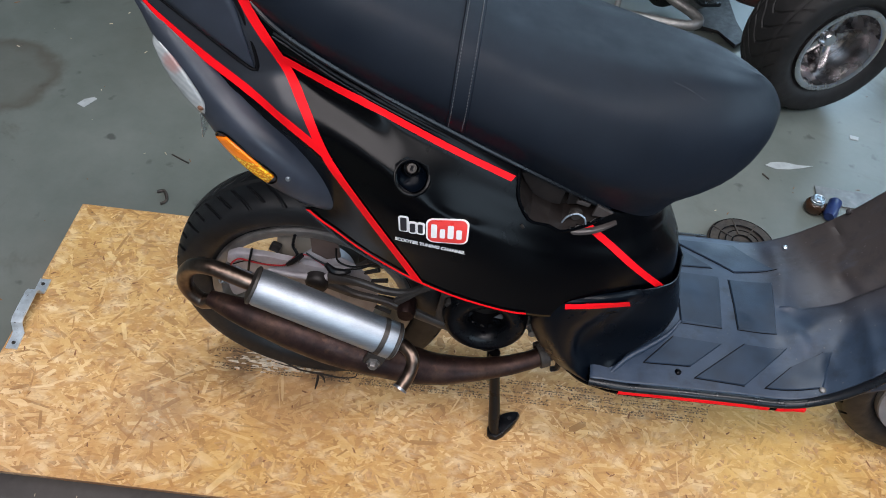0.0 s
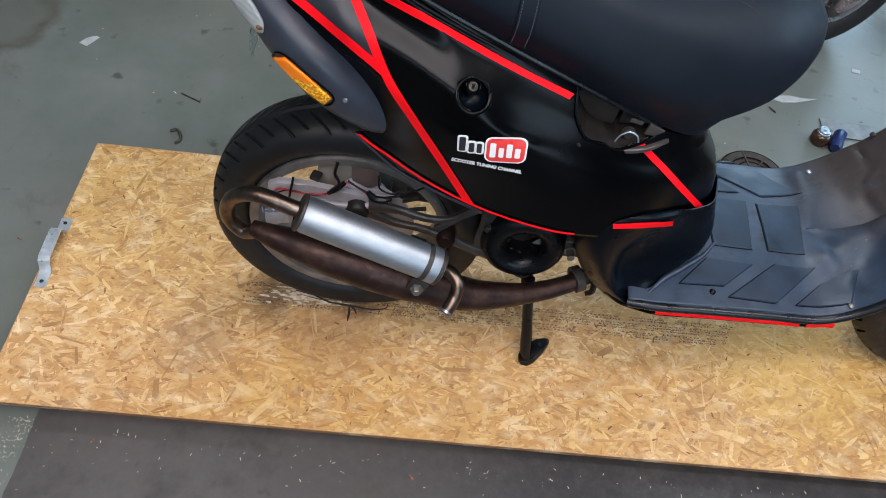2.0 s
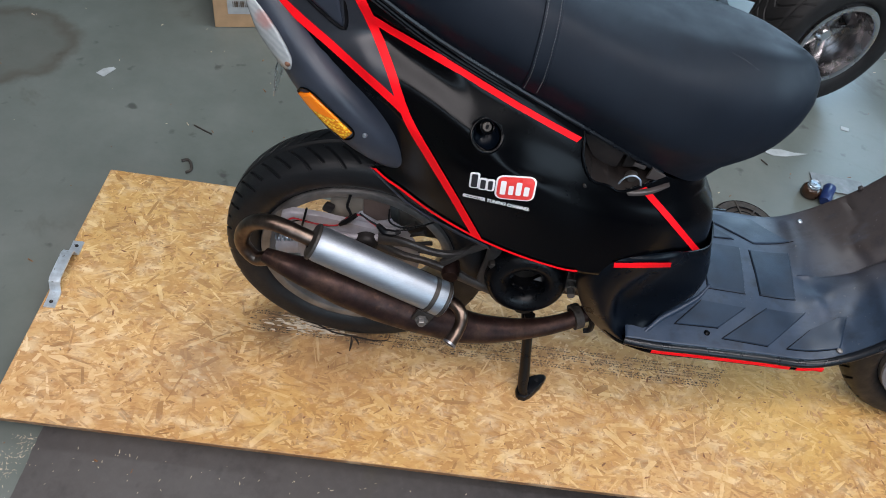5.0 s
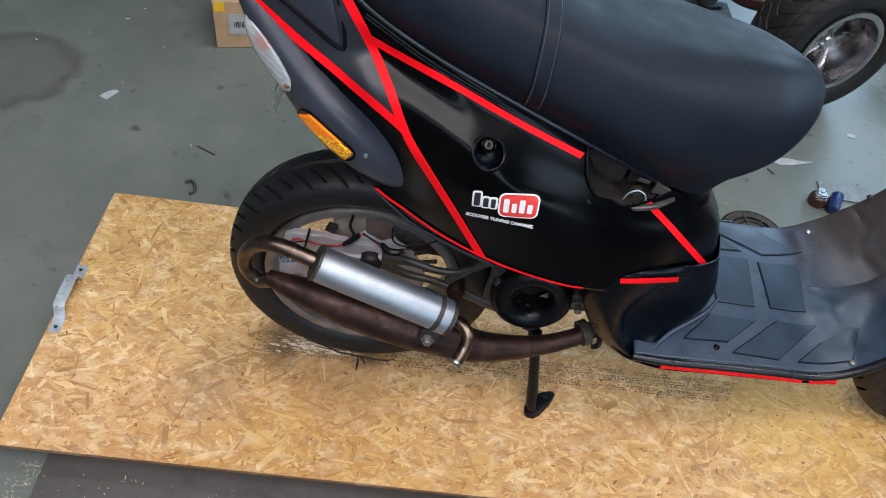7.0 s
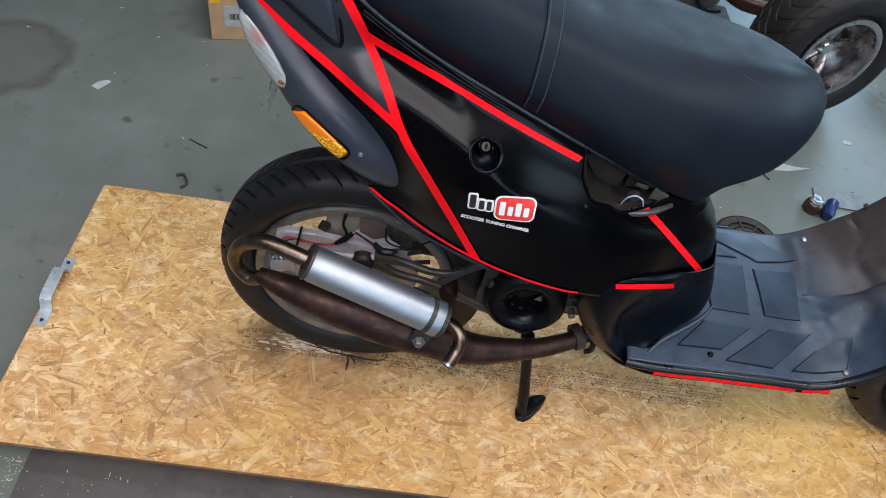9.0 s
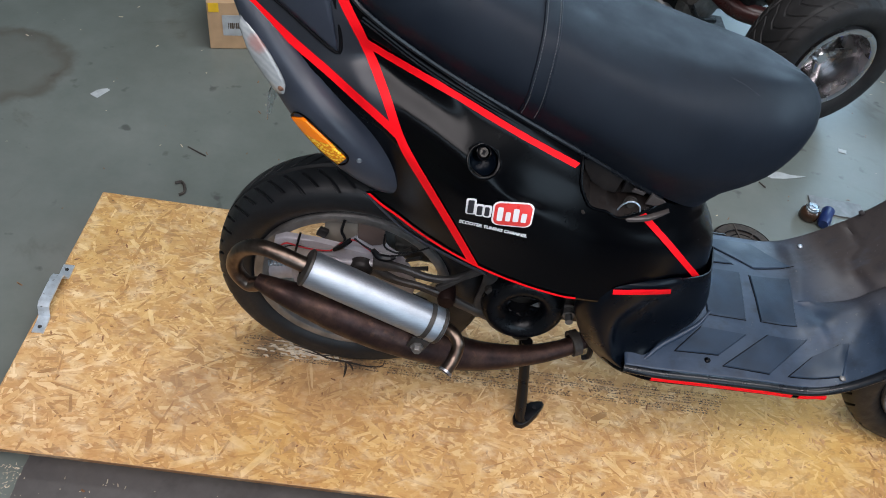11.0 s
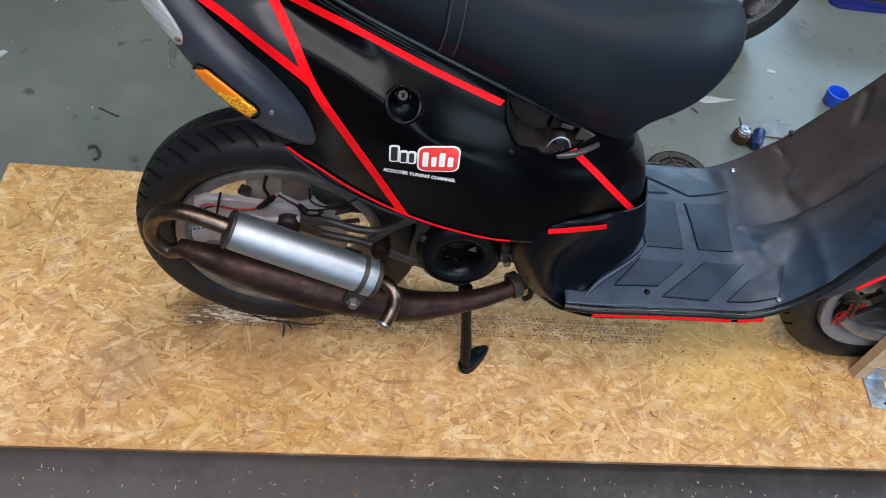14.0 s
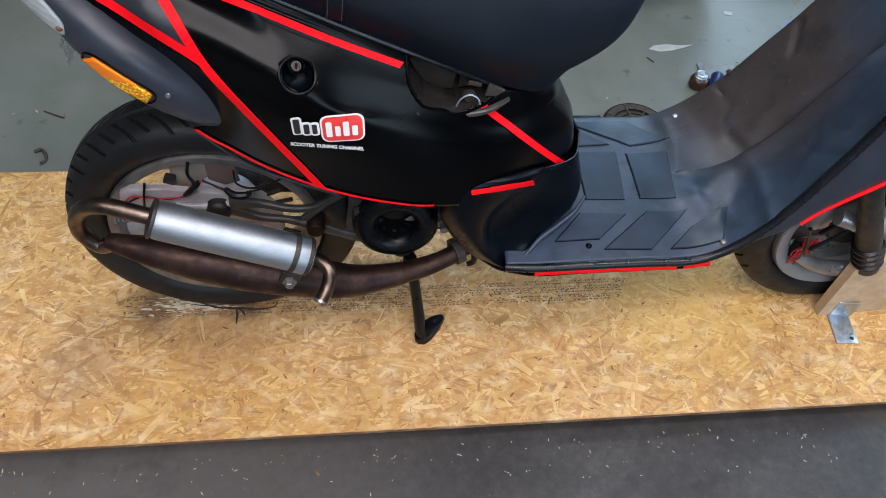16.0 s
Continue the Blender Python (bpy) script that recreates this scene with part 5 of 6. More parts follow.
part("seat_scuff", tube([tuple(seat_tree.find_nearest(Vector((x, y, z)))[0]) for x, y, z in ((.500, -.065, .831), (.520, -.069, .825), (.542, -.075, .816))], [.0003, .0003], 5, 14), M["scuff"], scooter, "pale scratch in the vinyl")

# footboard pads with dark shade lines on two edges, screws and plugs
def on_deck(x, v, out):
    if x < .86:
        o, d = Vector((x, -v, 1.0)), Vector((0, 0, -1))
    else:
        o, d = Vector((x - .3, -v, .333 + (x - .86) * 1.4 + .3)), Vector((1, 0, -1)).normalized()
    p, n, _, _ = deck.ray_cast(o, d)
    if p is None:
        p, n, _, _ = deck.find_nearest(Vector((x, -v, .32)))
    if n.z < 0:
        n = -n
    return p + n * out


def pad(corners, lift=.0028):
    """A raised pad on the footboard, from four corners (x, v)."""
    a, b, c, d = [np.array(p) for p in corners]
    steps = (0, .025, .06, .2, .35, .5, .65, .8, .94, .975, 1)
    n = len(steps) - 1
    bm = bmesh.new()
    vs = []
    for i, u in enumerate(steps):
        row = []
        for j, w in enumerate(steps):
            q = a * (1 - u) * (1 - w) + b * u * (1 - w) + c * u * w + d * (1 - u) * w
            rimmed = i in (0, n) or j in (0, n)
            row.append(bm.verts.new(on_deck(q[0], q[1], -.0005 if rimmed else lift)))
        vs.append(row)
    for i in range(n):
        for j in range(n):
            bm.faces.new((vs[i][j], vs[i + 1][j], vs[i + 1][j + 1], vs[i][j + 1]))
    # Black tubes on two edges put in the shade beside the raised pad.
    for p, q in ((c, d), (d, a)):
        line = [tuple(on_deck(*(p + (q - p) * k / 8), .0003)) for k in range(9)]
        part("pad_shade_line", tube(line, [.0008, .0008], 5, 9), M["groove"], scooter)
    return part("pad", bm, M["pad_rubber"], scooter, "raised grip pad")


pad([(.668, -.068), (.751, -.065), (.740, .056), (.667, .053)])
pad([(.768, -.060), (.850, -.063), (.836, .057), (.768, .055)])
pad([(.651, .082), (.736, .088), (.677, .138), (.596, .139)])
pad([(.776, .083), (.850, .085), (.767, .163), (.682, .158)])
pad([(.880, .096), (.888, .098), (.872, .163), (.802, .162)])
pad([(.668, -.160), (.797, -.160), (.860, -.094), (.783, -.080)])
pad([(.650, -.135), (.690, -.130), (.743, -.086), (.650, -.082)])
for x, v, mat in ((.872, -.150, "zinc"), (.871, .166, "dirty_alloy"), (.655, .150, "satin_black")):
    q = on_deck(x, v, .001)
    part("screw", lathe([(0, -.004), (.003, -.0035), (.0055, -.001), (.0055, .002)], Matrix.Translation(q) @ Matrix.Rotation(radians(-90), 4, "X"), 14), M[mat], scooter)


for x, z in ((.972, .430),):
    part("edge_lug", box((.010, .010, .010), Matrix.Translation((x, .166, z)) @ Matrix.Rotation(radians(-50), 4, "Y"), .003), M["mat_rubber"], scooter)

part("footboard_web", tube([(.528, -.170, .290), (.545, -.157, .303), (.567, -.139, .318), (.600, -.121, .333), (.632, -.101, .347), (.650, -.082, .365)], [.002, .004, .005, .005, .004, .002], 10, 40), M["mat_rubber"], scooter)

# front end below the leg shield
part("fork_leg", tube([(1.272, -.115, .165), (1.228, -.115, .255), (1.182, -.113, .350), (1.130, -.10, .46)], [.024, .024, .021, .021], 20, 20), M["dark_alloy"], scooter, "grimy fork leg")
for i in range(4):
    part("fork_boot_ring", lathe([(.024, 0), (.030, .004), (.030, .009), (.024, .013)], aim((1.262 - i * .008, -.115, .185 + i * .016), (1.182, -.113, .350)), 20), M["black"], scooter)
part("brake_caliper", box((.10, .04, .06), Matrix.Translation((1.225, -.075, .29)) @ Matrix.Rotation(radians(-25), 4, "Y"), .014), M["dirty_alloy"], scooter, "dull silver brake caliper")
part("swing_link", tube([(1.135, -.082, .165), (1.18, -.088, .140), (1.24, -.088, .122), (1.32, -.085, .125)], [.012, .016, .017, .016], 12, 16), M["cast_silver"], scooter)
part("brake_hose", tube([(1.165, -.07, .22), (1.19, -.085, .29), (1.215, -.10, .37), (1.22, -.09, .45)], [.005, .005], 8, 24), M["black"], scooter)
rng = random.Random(3)
part("wire_block", box((.03, .016, .045), Matrix.Translation((1.135, -.074, .18)), .004), M["black"], scooter)
for i in range(10):
    a = [(1.135 + rng.uniform(-.018, .022), -.082 - rng.uniform(0, .010), .178 + rng.uniform(-.035, .045)) for _ in range(4)]
    part("wire", tube(a, [.0017, .0017], 6, 20), M["wire_red"], scooter, "tangled red wire")
for path in ([(1.128, -.10, .20), (1.11, -.11, .25), (1.085, -.12, .30)], [(1.14, -.095, .20), (1.19, -.10, .27), (1.22, -.10, .34), (1.24, -.09, .40)]):
    part("cable", tube(path, [.0042, .0042], 8, 20), M["black"], scooter)
part("inner_fender", loft([[(1.02, .075, .30), (1.08, .075, .42), (1.18, .075, .49), (1.3, .075, .50)], [(1.04, .0, .31), (1.1, .0, .43), (1.19, .0, .50), (1.3, .0, .51)], [(1.02, -.075, .30), (1.08, -.075, .42), (1.18, -.075, .49), (1.3, -.075, .50)]], 20, 10), M["satin_black"], scooter)
part("underside_tray", box((.40, .30, .05), Matrix.Translation((.70, 0, .272)), .02), M["satin_black"], scooter)

# ---------------------------------------------------------------- things on the board
def pull_handle():
    t = thing("pull_handle", "bent zinc-plated steel pull handle screwed to the board's edge", "handle", (-.636, .098, 0), 2)
    w, th = .0235, .0025
    prof = [(-.092, .0013), (-.062, .0013), (-.052, .004), (-.044, .026), (-.034, .031), (.034, .031), (.044, .026), (.052, .004), (.062, .0013), (.092, .0013)]
    bm = bmesh.new()
    rows = []
    for i, (y, z) in enumerate(prof):
        rows.append([bm.verts.new((x, y, z + dz)) for x, dz in ((-w / 2, -.001), (w / 2, -.001), (w / 2, th), (-w / 2, th))])
    for a, b in zip(rows, rows[1:]):
        for j in range(4):
            bm.faces.new((a[j], a[(j + 1) % 4], b[(j + 1) % 4], b[j]))
    bm.faces.new(rows[0])
    bm.faces.new(rows[-1])
    strip = part("strap_bar", bm, M["bright_zinc"], t)
    for y in (-.078, .078):
        part("screw", lathe([(0, -.003), (.003, -.0025), (.0045, 0)], Matrix.Translation((0, y, .0035)) @ Matrix.Rotation(radians(-90), 4, "X"), 12), M["dark_alloy"], t)
    return t


pull_handle()


M["plywood"] = worn("pale_plywood", (0.50, 0.38, 0.25), 0.65, 0, 0.2, 30, 0.15, 160, (0.40, 0.27, 0.16)).m


def chock():
    t = thing("wheel_chock", "upright pale plywood board fixed beside the front wheel", "wheel chock", (1.255, -.02, 0), 3)
    part("plank", slab([(-.016, 0), (.50, 0), (.50, .19), (-.016, .19)], .022, .001, Matrix.Rotation(radians(90), 4, "X")), M["plywood"], t, "", False)
    part("plank", slab([(-.016, 0), (.50, 0), (.50, .19), (-.016, .19)], .022, .001, Matrix.Translation((0, .20, 0)) @ Matrix.Rotation(radians(90), 4, "X")), M["plywood"], t, "", False)
    k = Matrix.Translation((.03, -.0225, 0)) @ Matrix.Rotation(radians(-8), 4, "Z")
    br = part("angle_bracket", box((.048, .075, .003), k @ Matrix.Translation((0, -.037, .0018)), .001), M["zinc"], t, "galvanised angle bracket")
    part("upright_leg", box((.048, .003, .05), k @ Matrix.Translation((.006, -.0025, .025)), .001), M["zinc"], br)
    part("screw", lathe([(0, -.003), (.003, -.0025), (.0045, 0)], k @ Matrix.Translation((.012, -.062, .0035)) @ Matrix.Rotation(radians(-90), 4, "X"), 12), M["dark_alloy"], br)
    return t


chock()

# printed lines, scrape and cracks on the board
M["ink"] = worn("faded_black_print", (0.085, 0.064, 0.046), 0.7, 0, 0.6, 40).m
M["soot"] = worn("black_crack", (0.030, 0.020, 0.014), 0.8, 0, 0.3, 60).m
M["scrape"] = worn("pale_scrape", (0.60, 0.52, 0.40), 0.85, 0, 0.3, 90, 0.3, 220, None, 0.1).m
rng = random.Random(11)
board = bpy.data.objects["osb_board"]
vs, fs = [], []
for row in range(8):
    y0 = .0185 + row * .0058 + (row // 3) * .004
    x = -.225 + .03 * rng.random()
    while x < .845 - (7 - row) * .006:
        dense = noise.noise(Vector((x * 9, (row // 4) * 5, 3.1)))
        if rng.random() < (1 if dense > -.25 else .6) and math.sin(x * 61 + (row // 2) * 2.1) > -.86:
            yy = y0 + .003 * (x + .22)
            for _ in range(rng.choice((4, 5, 6, 7))):
                up = rng.random() < .35
                w, h = (rng.uniform(.0007, .0014), rng.uniform(.0018, .0046)) if up else (rng.uniform(.0015, .0058), rng.uniform(.0005, .0011))
                px, py = x + rng.uniform(-.001, .0078 - w), yy + rng.uniform(0, .0050 - h)
                b = len(vs)
                vs += [(px, py, .0006), (px + w, py + rng.uniform(-.0005, .0005), .0006), (px + w * .9, py + h, .0006), (px + w * .1, py + h, .0006)]
                fs.append((b, b + 1, b + 2, b + 3))
        x += .0074 + rng.uniform(0, .0012)
me = bpy.data.meshes.new("faded_print")
me.from_pydata(vs, [], fs)
me.materials.append(M["ink"])
o = tagged(new("faded_print", me), "rows of faded black print", "", "", "stuff")
o.parent = board
vs, fs = [], []
for i in range(150):
    x, y = rng.gauss(-.085, .04), rng.gauss(.045, .011)
    L, W = rng.uniform(.008, .026), rng.uniform(.001, .0035)
    b = len(vs)
    z = .0007 + i * 2e-6
    vs += [(x, y, z), (x + L, y + rng.uniform(-.003, .003), z), (x + L * .8, y + W, z), (x + L * .1, y + W, z)]
    fs.append((b, b + 1, b + 2, b + 3))
me = bpy.data.meshes.new("scuffed_strand")
me.from_pydata(vs, [], fs)
me.materials.append(M["scrape"])
o = tagged(new("scuffed_strand", me), "pale scuffed strands under the wheel", "", "", "stuff")
o.parent = board
for path, r in (([(-.115, .060), (-.075, .052), (-.04, .038), (.005, .034), (.05, .030), (.08, .036), (.083, .048)], .0014), ([(.002, .032), (.004, .018), (.003, -.004)], .0016), ([(.003, .034), (.014, .026), (.02, .014)], .0013), ([(-.10, .05), (-.06, .043), (-.02, .046)], .0009)):
    part("crack", tube([(x, y, .0004) for x, y in path], [r * .8, r * 1.7, r * 1.6, r * .6], 5, 24), M["soot"], board)
vs, fs = [], []
for i in range(240):
    x, y = rng.uniform(BX0 + .01, 1.7), rng.uniform(BY0 + .01, BY1 - .01)
    s, a = rng.uniform(.0007, .0022), rng.uniform(0, 3.1)
    k = rng.uniform(1, 4.5)
    b = len(vs)
    vs += [(x + s * (k * p * math.cos(a) - q * math.sin(a)), y + s * (k * p * math.sin(a) + q * math.cos(a)), .0006) for p, q in ((-1, -.5), (0, -1), (1, -.3), (.8, .6), (-.4, 1))]
    fs.append(tuple(range(b, b + 5)))
me = bpy.data.meshes.new("dark_speck")
me.from_pydata(vs, [], fs)
M["speck"] = worn("bark_brown", (0.22, 0.10, 0.042), 0.7, 0, 0.4, 60).m
me.materials.append(M["speck"])
o = tagged(new("dark_speck", me), "dark bark specks and nicks", "", "", "stuff")
o.parent = board

# ---------------------------------------------------------------- things on the floor
M["quad_tyre"] = worn("dusty_tyre", (0.010, 0.009, 0.0095), 0.62, 0, 0.35, 20, 0.3, 260, (0.022, 0.019, 0.018), 0.3).m
M["dish_alloy"] = worn("polished_dish", (0.40, 0.385, 0.39), 0.25, 1.0, 0.1, 8, 0.03, 300).m


M["frame_red"] = worn("dark_red_paint", (0.035, 0.007, 0.006), 0.35, 0, 0.3, 20, 0.05).m


def quad():
    t = thing("quad_bike", "quad bike with fat tyres and polished alloy rims", "quad bike", (0, 0, FLOOR))
    m = Matrix.Translation((1.281, 1.283, .232)) @ Matrix.Rotation(radians(18.8), 4, "Z")
    W, r, rw = .190, .232, .126
    bm = tread(r, W, rw, 30, .0032, 1.6, True)
    bm.transform(m)
    rim = part("wheel_rim", lathe([(rw + .006, -W * .40), (rw + .012, -W * .47), (rw + .004, -W * .48), (rw - .006, -W * .46), (rw - .010, -W * .2), (rw - .016, W * .06), (rw - .040, W * .10), (.05, W * .02), (.0, W * .02)], m, 64), M["dish_alloy"], t, "polished alloy rim")
    part("tyre", bm, M["quad_tyre"], rim, "fat black tyre")
    part("hub_cap", lathe([(0, -.035), (.018, -.034), (.026, -.025), (.03, .02)], m, 30), M["dish_alloy"], rim)
    for i in range(5):
        k = m @ Matrix.Rotation(2 * math.pi * i / 5, 4, "Y")
        part("spoke", box((.10, .016, .030), k @ Matrix.Translation((.066, -.012, 0)), .005), M["dish_alloy"], rim)
    part("axle", tube([(1.272, 1.300, .232), (1.21, 1.58, .235), (1.15, 1.9, .24)], [.028, .028], 12, 8), M["iron"], t)
    part("frame_tube", tube([(1.22, 1.52, .30), (1.05, 1.62, .33), (.86, 1.85, .30), (.8, 2.1, .32)], [.022, .022], 10, 20), M["black"], t)
    part("chain_case", box((.22, .10, .12), Matrix.Translation((1.16, 1.62, .25)) @ Matrix.Rotation(radians(42), 4, "Z"), .02), M["black"], t)
    e = Matrix.Translation((.90, 1.70, .19)) @ Matrix.Rotation(radians(30), 4, "Z")
    part("engine", box((.24, .20, .22), e, .03), M["black"], t, "dark greasy engine block")
    part("flywheel_cover", lathe([(0, -.135), (.05, -.135), (.085, -.125), (.10, -.10), (.10, -.05)], e @ Matrix.Translation((.04, 0, -.03)), 40), M["dirty_alloy"], t, "dull silver round cover")
    for i in range(5):
        part("cooling_fin", box((.008, .05, .09), e @ Matrix.Translation((.13 + i * .014, -.10, -.02)), .002), M["dirty_alloy"], t)
    part("carburettor", lathe([(0, -.06), (.03, -.06), (.035, -.05), (.035, .05), (0, .06)], e @ Matrix.Translation((-.10, -.14, .06)), 20), M["iron"], t)
    part("oil_hose", tube([tuple(e @ Vector(p)) for p in ((-.15, -.12, .1), (-.08, -.17, .02), (.0, -.16, -.06), (.1, -.15, -.09))], [.010, .010], 8, 20), M["black"], t)
    # Out-of-view box, added to shade and redden the floor below it.
    part("unseen_shade_cover", box((.95, .42, .22), Matrix.Translation((.88, 1.84, .60)) @ Matrix.Rotation(radians(-18), 4, "Z"), .07, None, 4), M["frame_red"], t, "dark red unseen cover added to shade the floor")
    part("footwell", box((.55, .26, .03), Matrix.Translation((.86, 1.66, .30)) @ Matrix.Rotation(radians(-18), 4, "Z"), .01), M["black"], t)
    bar = part("side_bar", tube([(.55, 1.52, .115), (.70, 1.459, .118), (.80, 1.443, .118), (.89, 1.431, .118), (.945, 1.437, .118), (.967, 1.468, .118), (.948, 1.505, .122), (.88, 1.55, .14), (.80, 1.62, .18)], [.017, .017], 14, 70), M["dirty_alloy"], t, "dull silver bent side bar")
    for x, w in ((.655, .022), (.685, .030), (.722, .018)):
        part("dark_mark", box((w, .004, .010), Matrix.Translation((x, 1.459 + (.70 - x) * .35, .133)) @ Matrix.Rotation(radians(-20), 4, "Z"), .001), M["black"], bar)
    part("bar_strut", tube([(.692, 1.455, .13), (.70, 1.50, .25), (.72, 1.58, .33)], [.010, .010], 10, 16), M["dirty_alloy"], t)
    part("red_swing_arm", tube([(1.24, 1.47, .215), (1.10, 1.54, .195), (.98, 1.64, .23)], [.030, .034, .030], 12, 16), M["frame_red"], t, "dark red painted swing arm")
    # Flat dark slab drawn in place of the shade on the floor here.
    part("shade_plate", slab([(1.00, 1.60), (1.08, 1.58), (1.125, 1.500), (1.175, 1.553), (1.150, 1.65), (1.150, 1.80), (1.04, 1.80)], .012, .003, Matrix.Translation((0, 0, .012))), M["grime"], t, "dark plate standing in for the shade under the quad")
    part("rear_tyre", lathe([(.1, -.1), (.2, -.1), (.226, -.06), (.226, .06), (.2, .1), (.1, .1), (.1, -.1)], Matrix.Translation((.55, 2.15, .226)) @ Matrix.Rotation(radians(42), 4, "Z"), 40), M["tyre"], t)
    return t


quad()


def crate():
    """A bottle crate standing upside down: its hand hole lies near the floor."""
    t = thing("bottle_crate", "dark blue plastic bottle crate upside down with white print", "crate", (1.795, 1.512, FLOOR), -1)
    L, W, H = .40, .30, .27

    def shell(inset, z0, z1, bevel):
        out = moved(rounded(L - 2 * inset, W - 2 * inset, .035 - inset * .5, 6), L / 2, W / 2)
        return slab(out, z1 - z0, bevel, Matrix.Translation((0, 0, z0)))

    part("rim_band", shell(.0, .001, .016, .004), M["crate_blue"], t)
    part("crate_wall", shell(.004, .016, H - .03, .002), M["crate_blue"], t)
    part("top_band", shell(.010, H - .03, H, .008), M["crate_blue"], t)
    for x, w in ((.147, .15),):
        # A flat slab, not an opening; the hole's inner shade is its dark brown.
        hole = part("hand_hole", slab(rounded(w, .050, .010), .003, 0, Matrix.Translation((x, .0052, .066)) @ Matrix.Rotation(radians(90), 4, "X")), M["hole_brown"], t, "dark hand hole")
        part("hole_lip", tube([(x + a, .0030, .066 + b) for a, b in rounded(w, .050, .010) + [rounded(w, .050, .010)[0]]], [.0025, .0025], 6, 60, None, False), M["crate_blue"], hole)
    part("white_bar", box((.085, .002, .010), Matrix.Translation((.090, .0034, .212)), 0), M["print_white"], t)
    for x, z, w, h in ((.140, .148, .042, .046), (.162, .164, .034, .030), (.084, .152, .018, .014), (.138, .182, .020, .018), (.118, .134, .020, .012)):
        part("white_patch", slab(rounded(w, h, min(w, h) * .42, 4), .002, 0, Matrix.Translation((x, .0042, z)) @ Matrix.Rotation(radians(90), 4, "X")), M["print_white"], t)
    rr = random.Random(6)
    for row, (z, n) in enumerate(((.158, 10), (.207, 9))):
        y = .050 + .006 * row
        for i in range(n):
            w = rr.uniform(.010, .016)
            part("white_bar", box((.002, w, .026), Matrix.Translation((.0034, y + w / 2, z - .13 * (y - .05))), 0), M["print_white"], t)
            y += w + .005
    return t


M["hole_brown"] = worn("shadowed_brown", (0.018, 0.009, 0.007), 0.7, 0, 0.4, 20).m
M["print_white"] = worn("worn_white_print", (0.42, 0.43, 0.50), 0.5, 0, 0.3, 60).m
crate()


def carton():
    t = thing("cardboard_box", "brown cardboard parcel with white label and yellow tape", "box", (-.592, 1.150, FLOOR), 14)
    part("carton", box((.30, .24, .16), Matrix.Translation((.15, .12, .081)), .002), M["cardboard"], t, "", False)
    part("label", box((.085, .001, .07), Matrix.Translation((.085, -.0012, .085)), 0), M["paper"], t, "white address label")
    for i in range(9):
        part("black_bar", box((.002 + .002 * (i % 3), .001, .02), Matrix.Translation((.06 + i * .006, -.0025, .085)), 0), M["ink"], t)
    part("tape", box((.07, .001, .05), Matrix.Translation((.19, -.0012, .03)), 0), M["yellow"], t, "yellow tape")
    part("tape", box((.03, .001, .03), Matrix.Translation((.02, -.0012, .145)), 0), M["yellow"], t, "yellow tape")
    return t


carton()


def drain():
    t = thing("manhole_cover", "round ribbed brown cast-iron cover on the floor", "cover", (1.003, .596, FLOOR))
    t.scale = (.865, .865, 1)
    part("disc", lathe([(0, -.012), (.03, -.012), (.032, -.016), (.05, -.016), (.052, -.012), (.07, -.012), (.072, -.017), (.098, -.017), (.104, -.012), (.104, 0)], Matrix.Rotation(radians(-90), 4, "X") @ Matrix.Rotation(radians(0), 4, "Y"), 48), M["iron"], t)
    for rr in (.031, .051, .071, .098):
        part("ring_groove", lathe([(rr - .002, -.0166), (rr - .001, -.0176), (rr + .001, -.0176), (rr + .002, -.0166)], Matrix.Rotation(radians(-90), 4, "X"), 40), M["groove"], t)
    for i in range(8):
        part("rib", box((.066, .005, .004), Matrix.Rotation(radians(45 * i + 10), 4, "Z") @ Matrix.Translation((.066, 0, .0165)), .001), M["iron"], t)
    return t


drain()


def jar():
    t = thing("brown_jar", "small brown bottle with a shiny metal cap", "bottle", (1.232, .770, FLOOR))
    part("glass_body", lathe([(0, 0), (.024, -.001), (.027, -.005), (.027, -.024), (.022, -.031), (.016, -.034), (0, -.034)], Matrix.Rotation(radians(-90), 4, "X"), 30), M["brown_glass"], t)
    part("metal_cap", lathe([(.0165, -.032), (.0185, -.033), (.0185, -.038), (.0165, -.039), (.0165, -.044), (.014, -.046), (.012, -.044), (.006, -.044), (.005, -.047), (0, -.047)], Matrix.Rotation(radians(-90), 4, "X"), 30), M["zinc"], t, "shiny metal screw cap")
    return t


jar()


def tin():
    t = thing("blue_can", "crumpled blue can lying on its side", "can", (1.276, .758, FLOOR + .018), 62)
    part("can_body", lathe([(0, -.04), (.014, -.04), (.018, -.034), (.0165, -.01), (.018, .02), (.013, .034), (0, .034)], Matrix.Rotation(radians(90), 4, "Z"), 24), M["can_blue"], t)
    return t


tin()
cap = thing("plastic_cup", "round bright blue plastic cup", "cup", (1.595, .975, FLOOR))
part("cup_wall", lathe([(.0, -.001), (.026, -.001), (.029, -.004), (.034, -.045), (.031, -.045), (.027, -.007), (0, -.006)], Matrix.Rotation(radians(-90), 4, "X"), 30), M["blue"], cap)
card = part("grey_card", box((.16, .07, .004), Matrix.Translation((1.335, .825, FLOOR + .003)) @ Matrix.Rotation(radians(-4), 4, "Z"), .001), M["dirty_alloy"], None, "", False)
tagged(card, "flat dull grey metal plate on the floor", "metal plate")
part_pts = [(1.13, .932), (1.15, .948), (1.19, .955), (1.23, .948), (1.275, .952), (1.24, .938), (1.20, .925), (1.16, .920)]
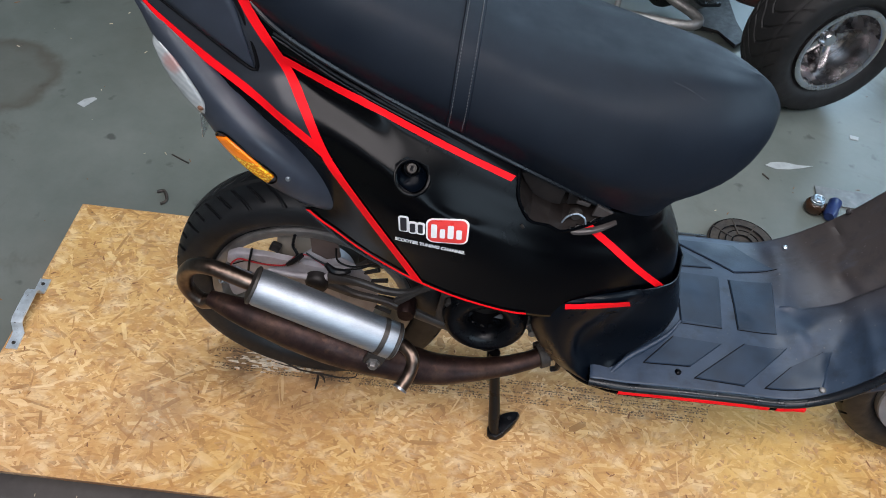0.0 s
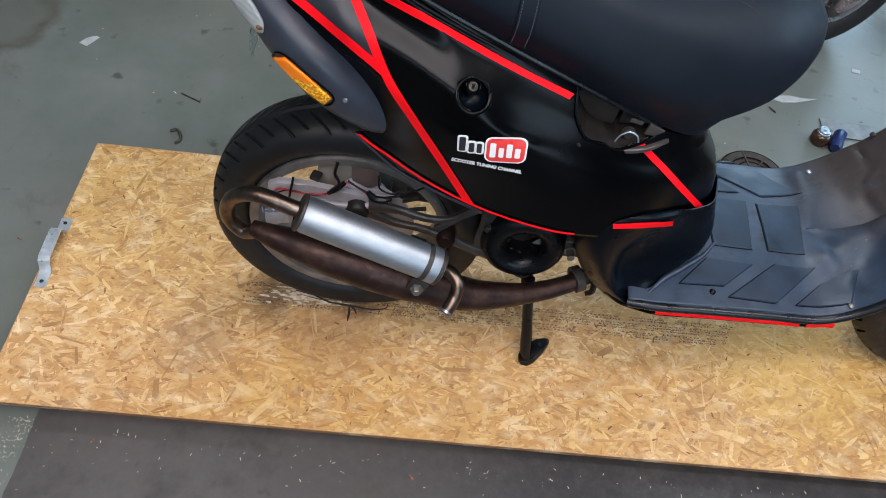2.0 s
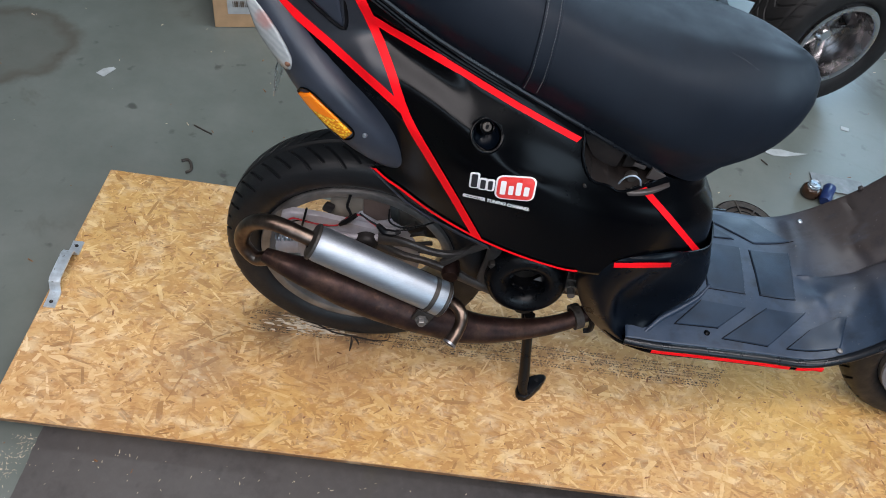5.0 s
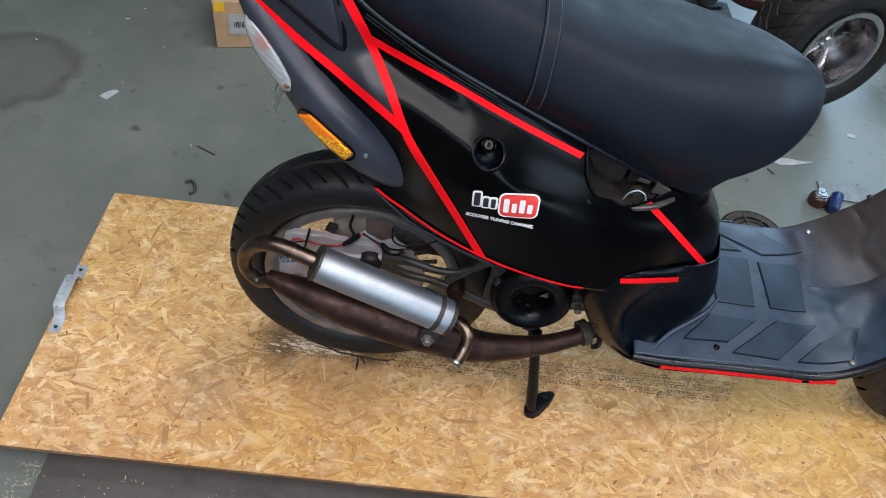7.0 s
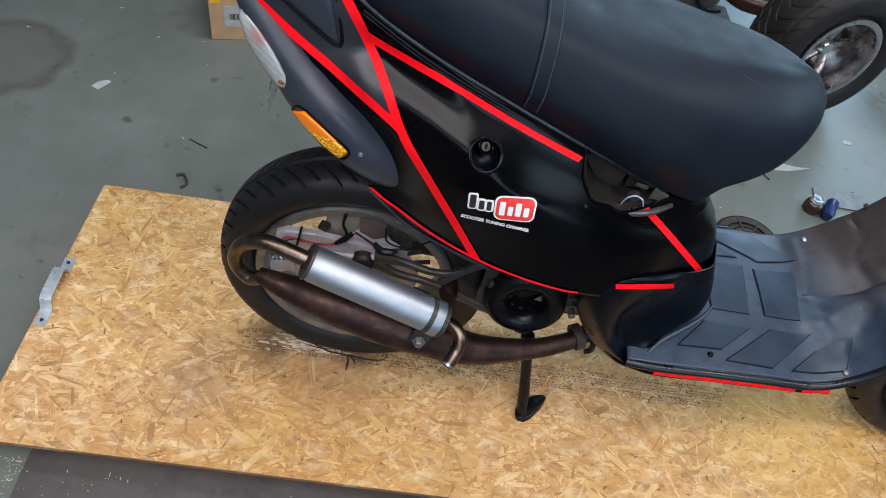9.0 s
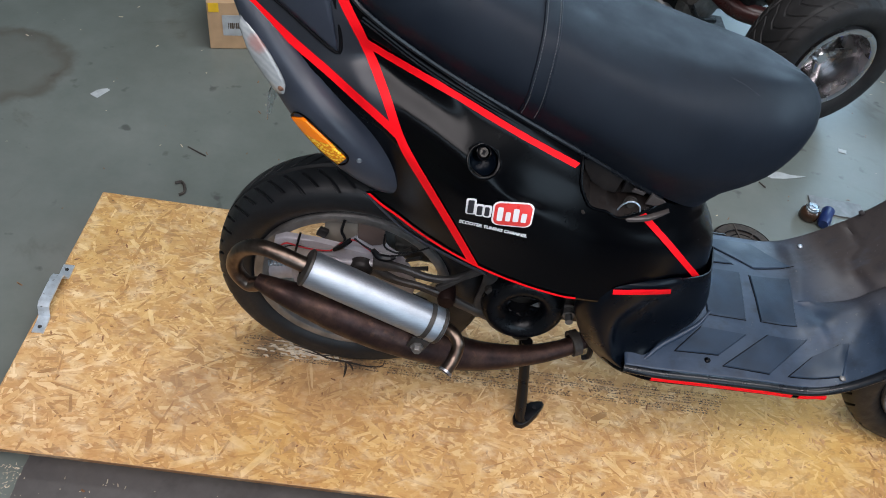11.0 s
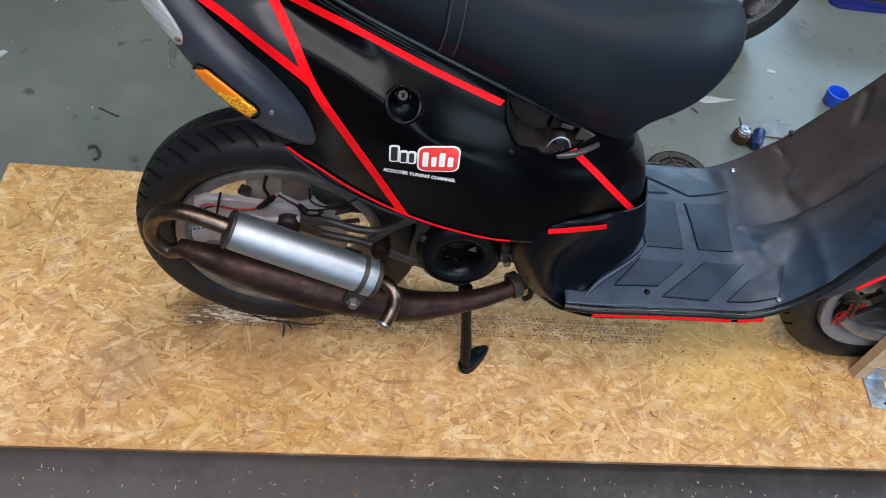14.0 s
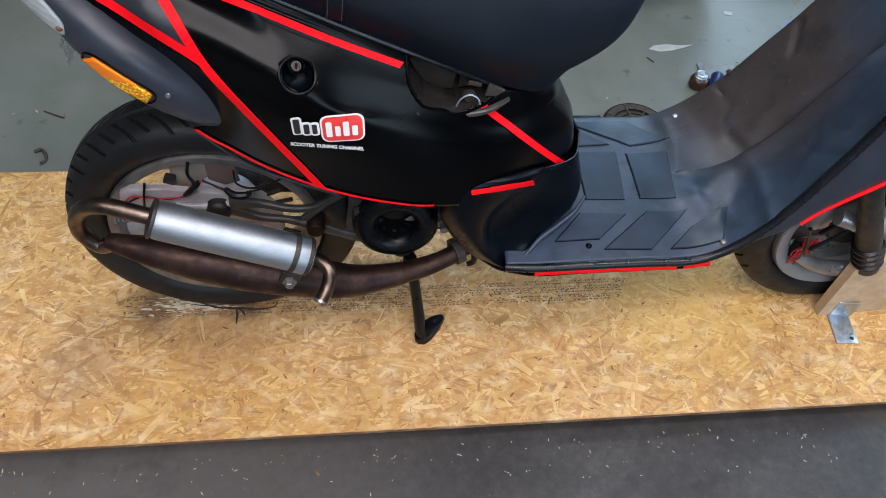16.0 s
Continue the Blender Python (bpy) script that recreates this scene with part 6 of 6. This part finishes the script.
for name, pts, lab in (("paper_scrap", part_pts, "torn white paper strip on the floor"), ("paper_scrap", [(-.852, .850), (-.828, .838), (-.806, .880), (-.815, .886), (-.825, .882), (-.84, .872)], "small torn white paper scrap on the floor"), ("paper_scrap", [(1.42, 1.10), (1.445, 1.095), (1.45, 1.112), (1.425, 1.118)], "small torn white paper scrap on the floor")):
    tagged(part(name, slab(pts, .0012, 0, Matrix.Translation((0, 0, FLOOR + .0008))), M["paper"], None, "", False), lab, "paper", "paper scraps on the floor")
for path, r, lab in (([(-.528, .690), (-.50, .676), (-.474, .664)], .0021, "thin dark twig on the floor"), ([(-.520, .545), (-.505, .552), (-.492, .535), (-.488, .515), (-.498, .505)], .004, "curled dark shred on the floor"), ([(1.115, .893), (1.130, .872)], .0022, "thin dark twig on the floor"), ([(.262, -.425), (.33, -.427)], .0012, "thin bright wire on the floor")):
    tagged(part("wire_scrap" if r < .002 else "twig", tube([(x, y, FLOOR + r) for x, y in path], [r, r], 6, 16), M["zinc"] if r < .002 else M["iron"], None), lab, "debris")

# worn yellow lane marking
M["line_yellow"] = worn("worn_yellow_paint", (0.62, 0.36, 0.03), 0.6, 0, 0.25, 12, 0.15, 120, (0.36, 0.26, 0.10)).m
tagged(part("floor_marking", slab([(1.790, 1.076), (1.850, 1.023), (2.750, 2.040), (2.690, 2.093)], .0015, 0, Matrix.Translation((0, 0, FLOOR + .0006))), M["line_yellow"], None, "", False), "worn yellow line painted on the workshop floor", "floor marking", "", "structure")

# crumbs of chipboard along the board's edge and over the floor
def crumbs(name, n, where, smin, smax, mat, label, seed):
    rr = random.Random(seed)
    vs, fs = [], []
    for _ in range(n):
        x, y = where(rr)
        s, a = rr.uniform(smin, smax), rr.uniform(0, 6.28)
        k = rr.uniform(.8, 3.5)
        b = len(vs)
        for p, q, z in ((-1, -.6, 0), (1, -.4, 0), (.7, .7, 0), (-.8, .5, 0), (0, 0, .8)):
            vs.append((x + s * (k * p * math.cos(a) - q * math.sin(a)), y + s * (k * p * math.sin(a) + q * math.cos(a)), FLOOR + .0004 + s * z))
        fs += [(b, b + 1, b + 4), (b + 1, b + 2, b + 4), (b + 2, b + 3, b + 4), (b + 3, b, b + 4)]
    me = bpy.data.meshes.new(name)
    me.from_pydata(vs, [], fs)
    me.materials.append(mat)
    tagged(new(name, me), label, "debris", "", "stuff")


def near_edge(r):
    return r.uniform(-.62, 1.2), -.262 - abs(r.gauss(0, .045))


def left_joint(r):
    y = r.uniform(-.46, -.25)
    return -.585 + (y + .25) * .16 + r.gauss(0, .014), y


M["chip"] = worn("pale_wood_chip", (0.62, 0.52, 0.38), 0.8, 0, 0.2, 60).m
crumbs("wood_crumbs", 150, near_edge, .0004, .0014, M["chip"], "pale wood crumbs on the floor beside the board", 1)
crumbs("wood_crumbs", 260, left_joint, .0003, .0011, M["chip"], "pale wood crumbs along the floor joint", 2)
crumbs("floor_grit", 90, lambda r: (r.uniform(-1.4, 1.9), r.uniform(.46, 1.7)), .0006, .0026, M["chip"], "pale grit scattered on the floor", 3)
crumbs("floor_dirt", 150, lambda r: (r.uniform(-1.4, 1.9), r.uniform(-.5, 1.7)), .0008, .0035, M["speck"], "dark dirt specks on the floor", 4)
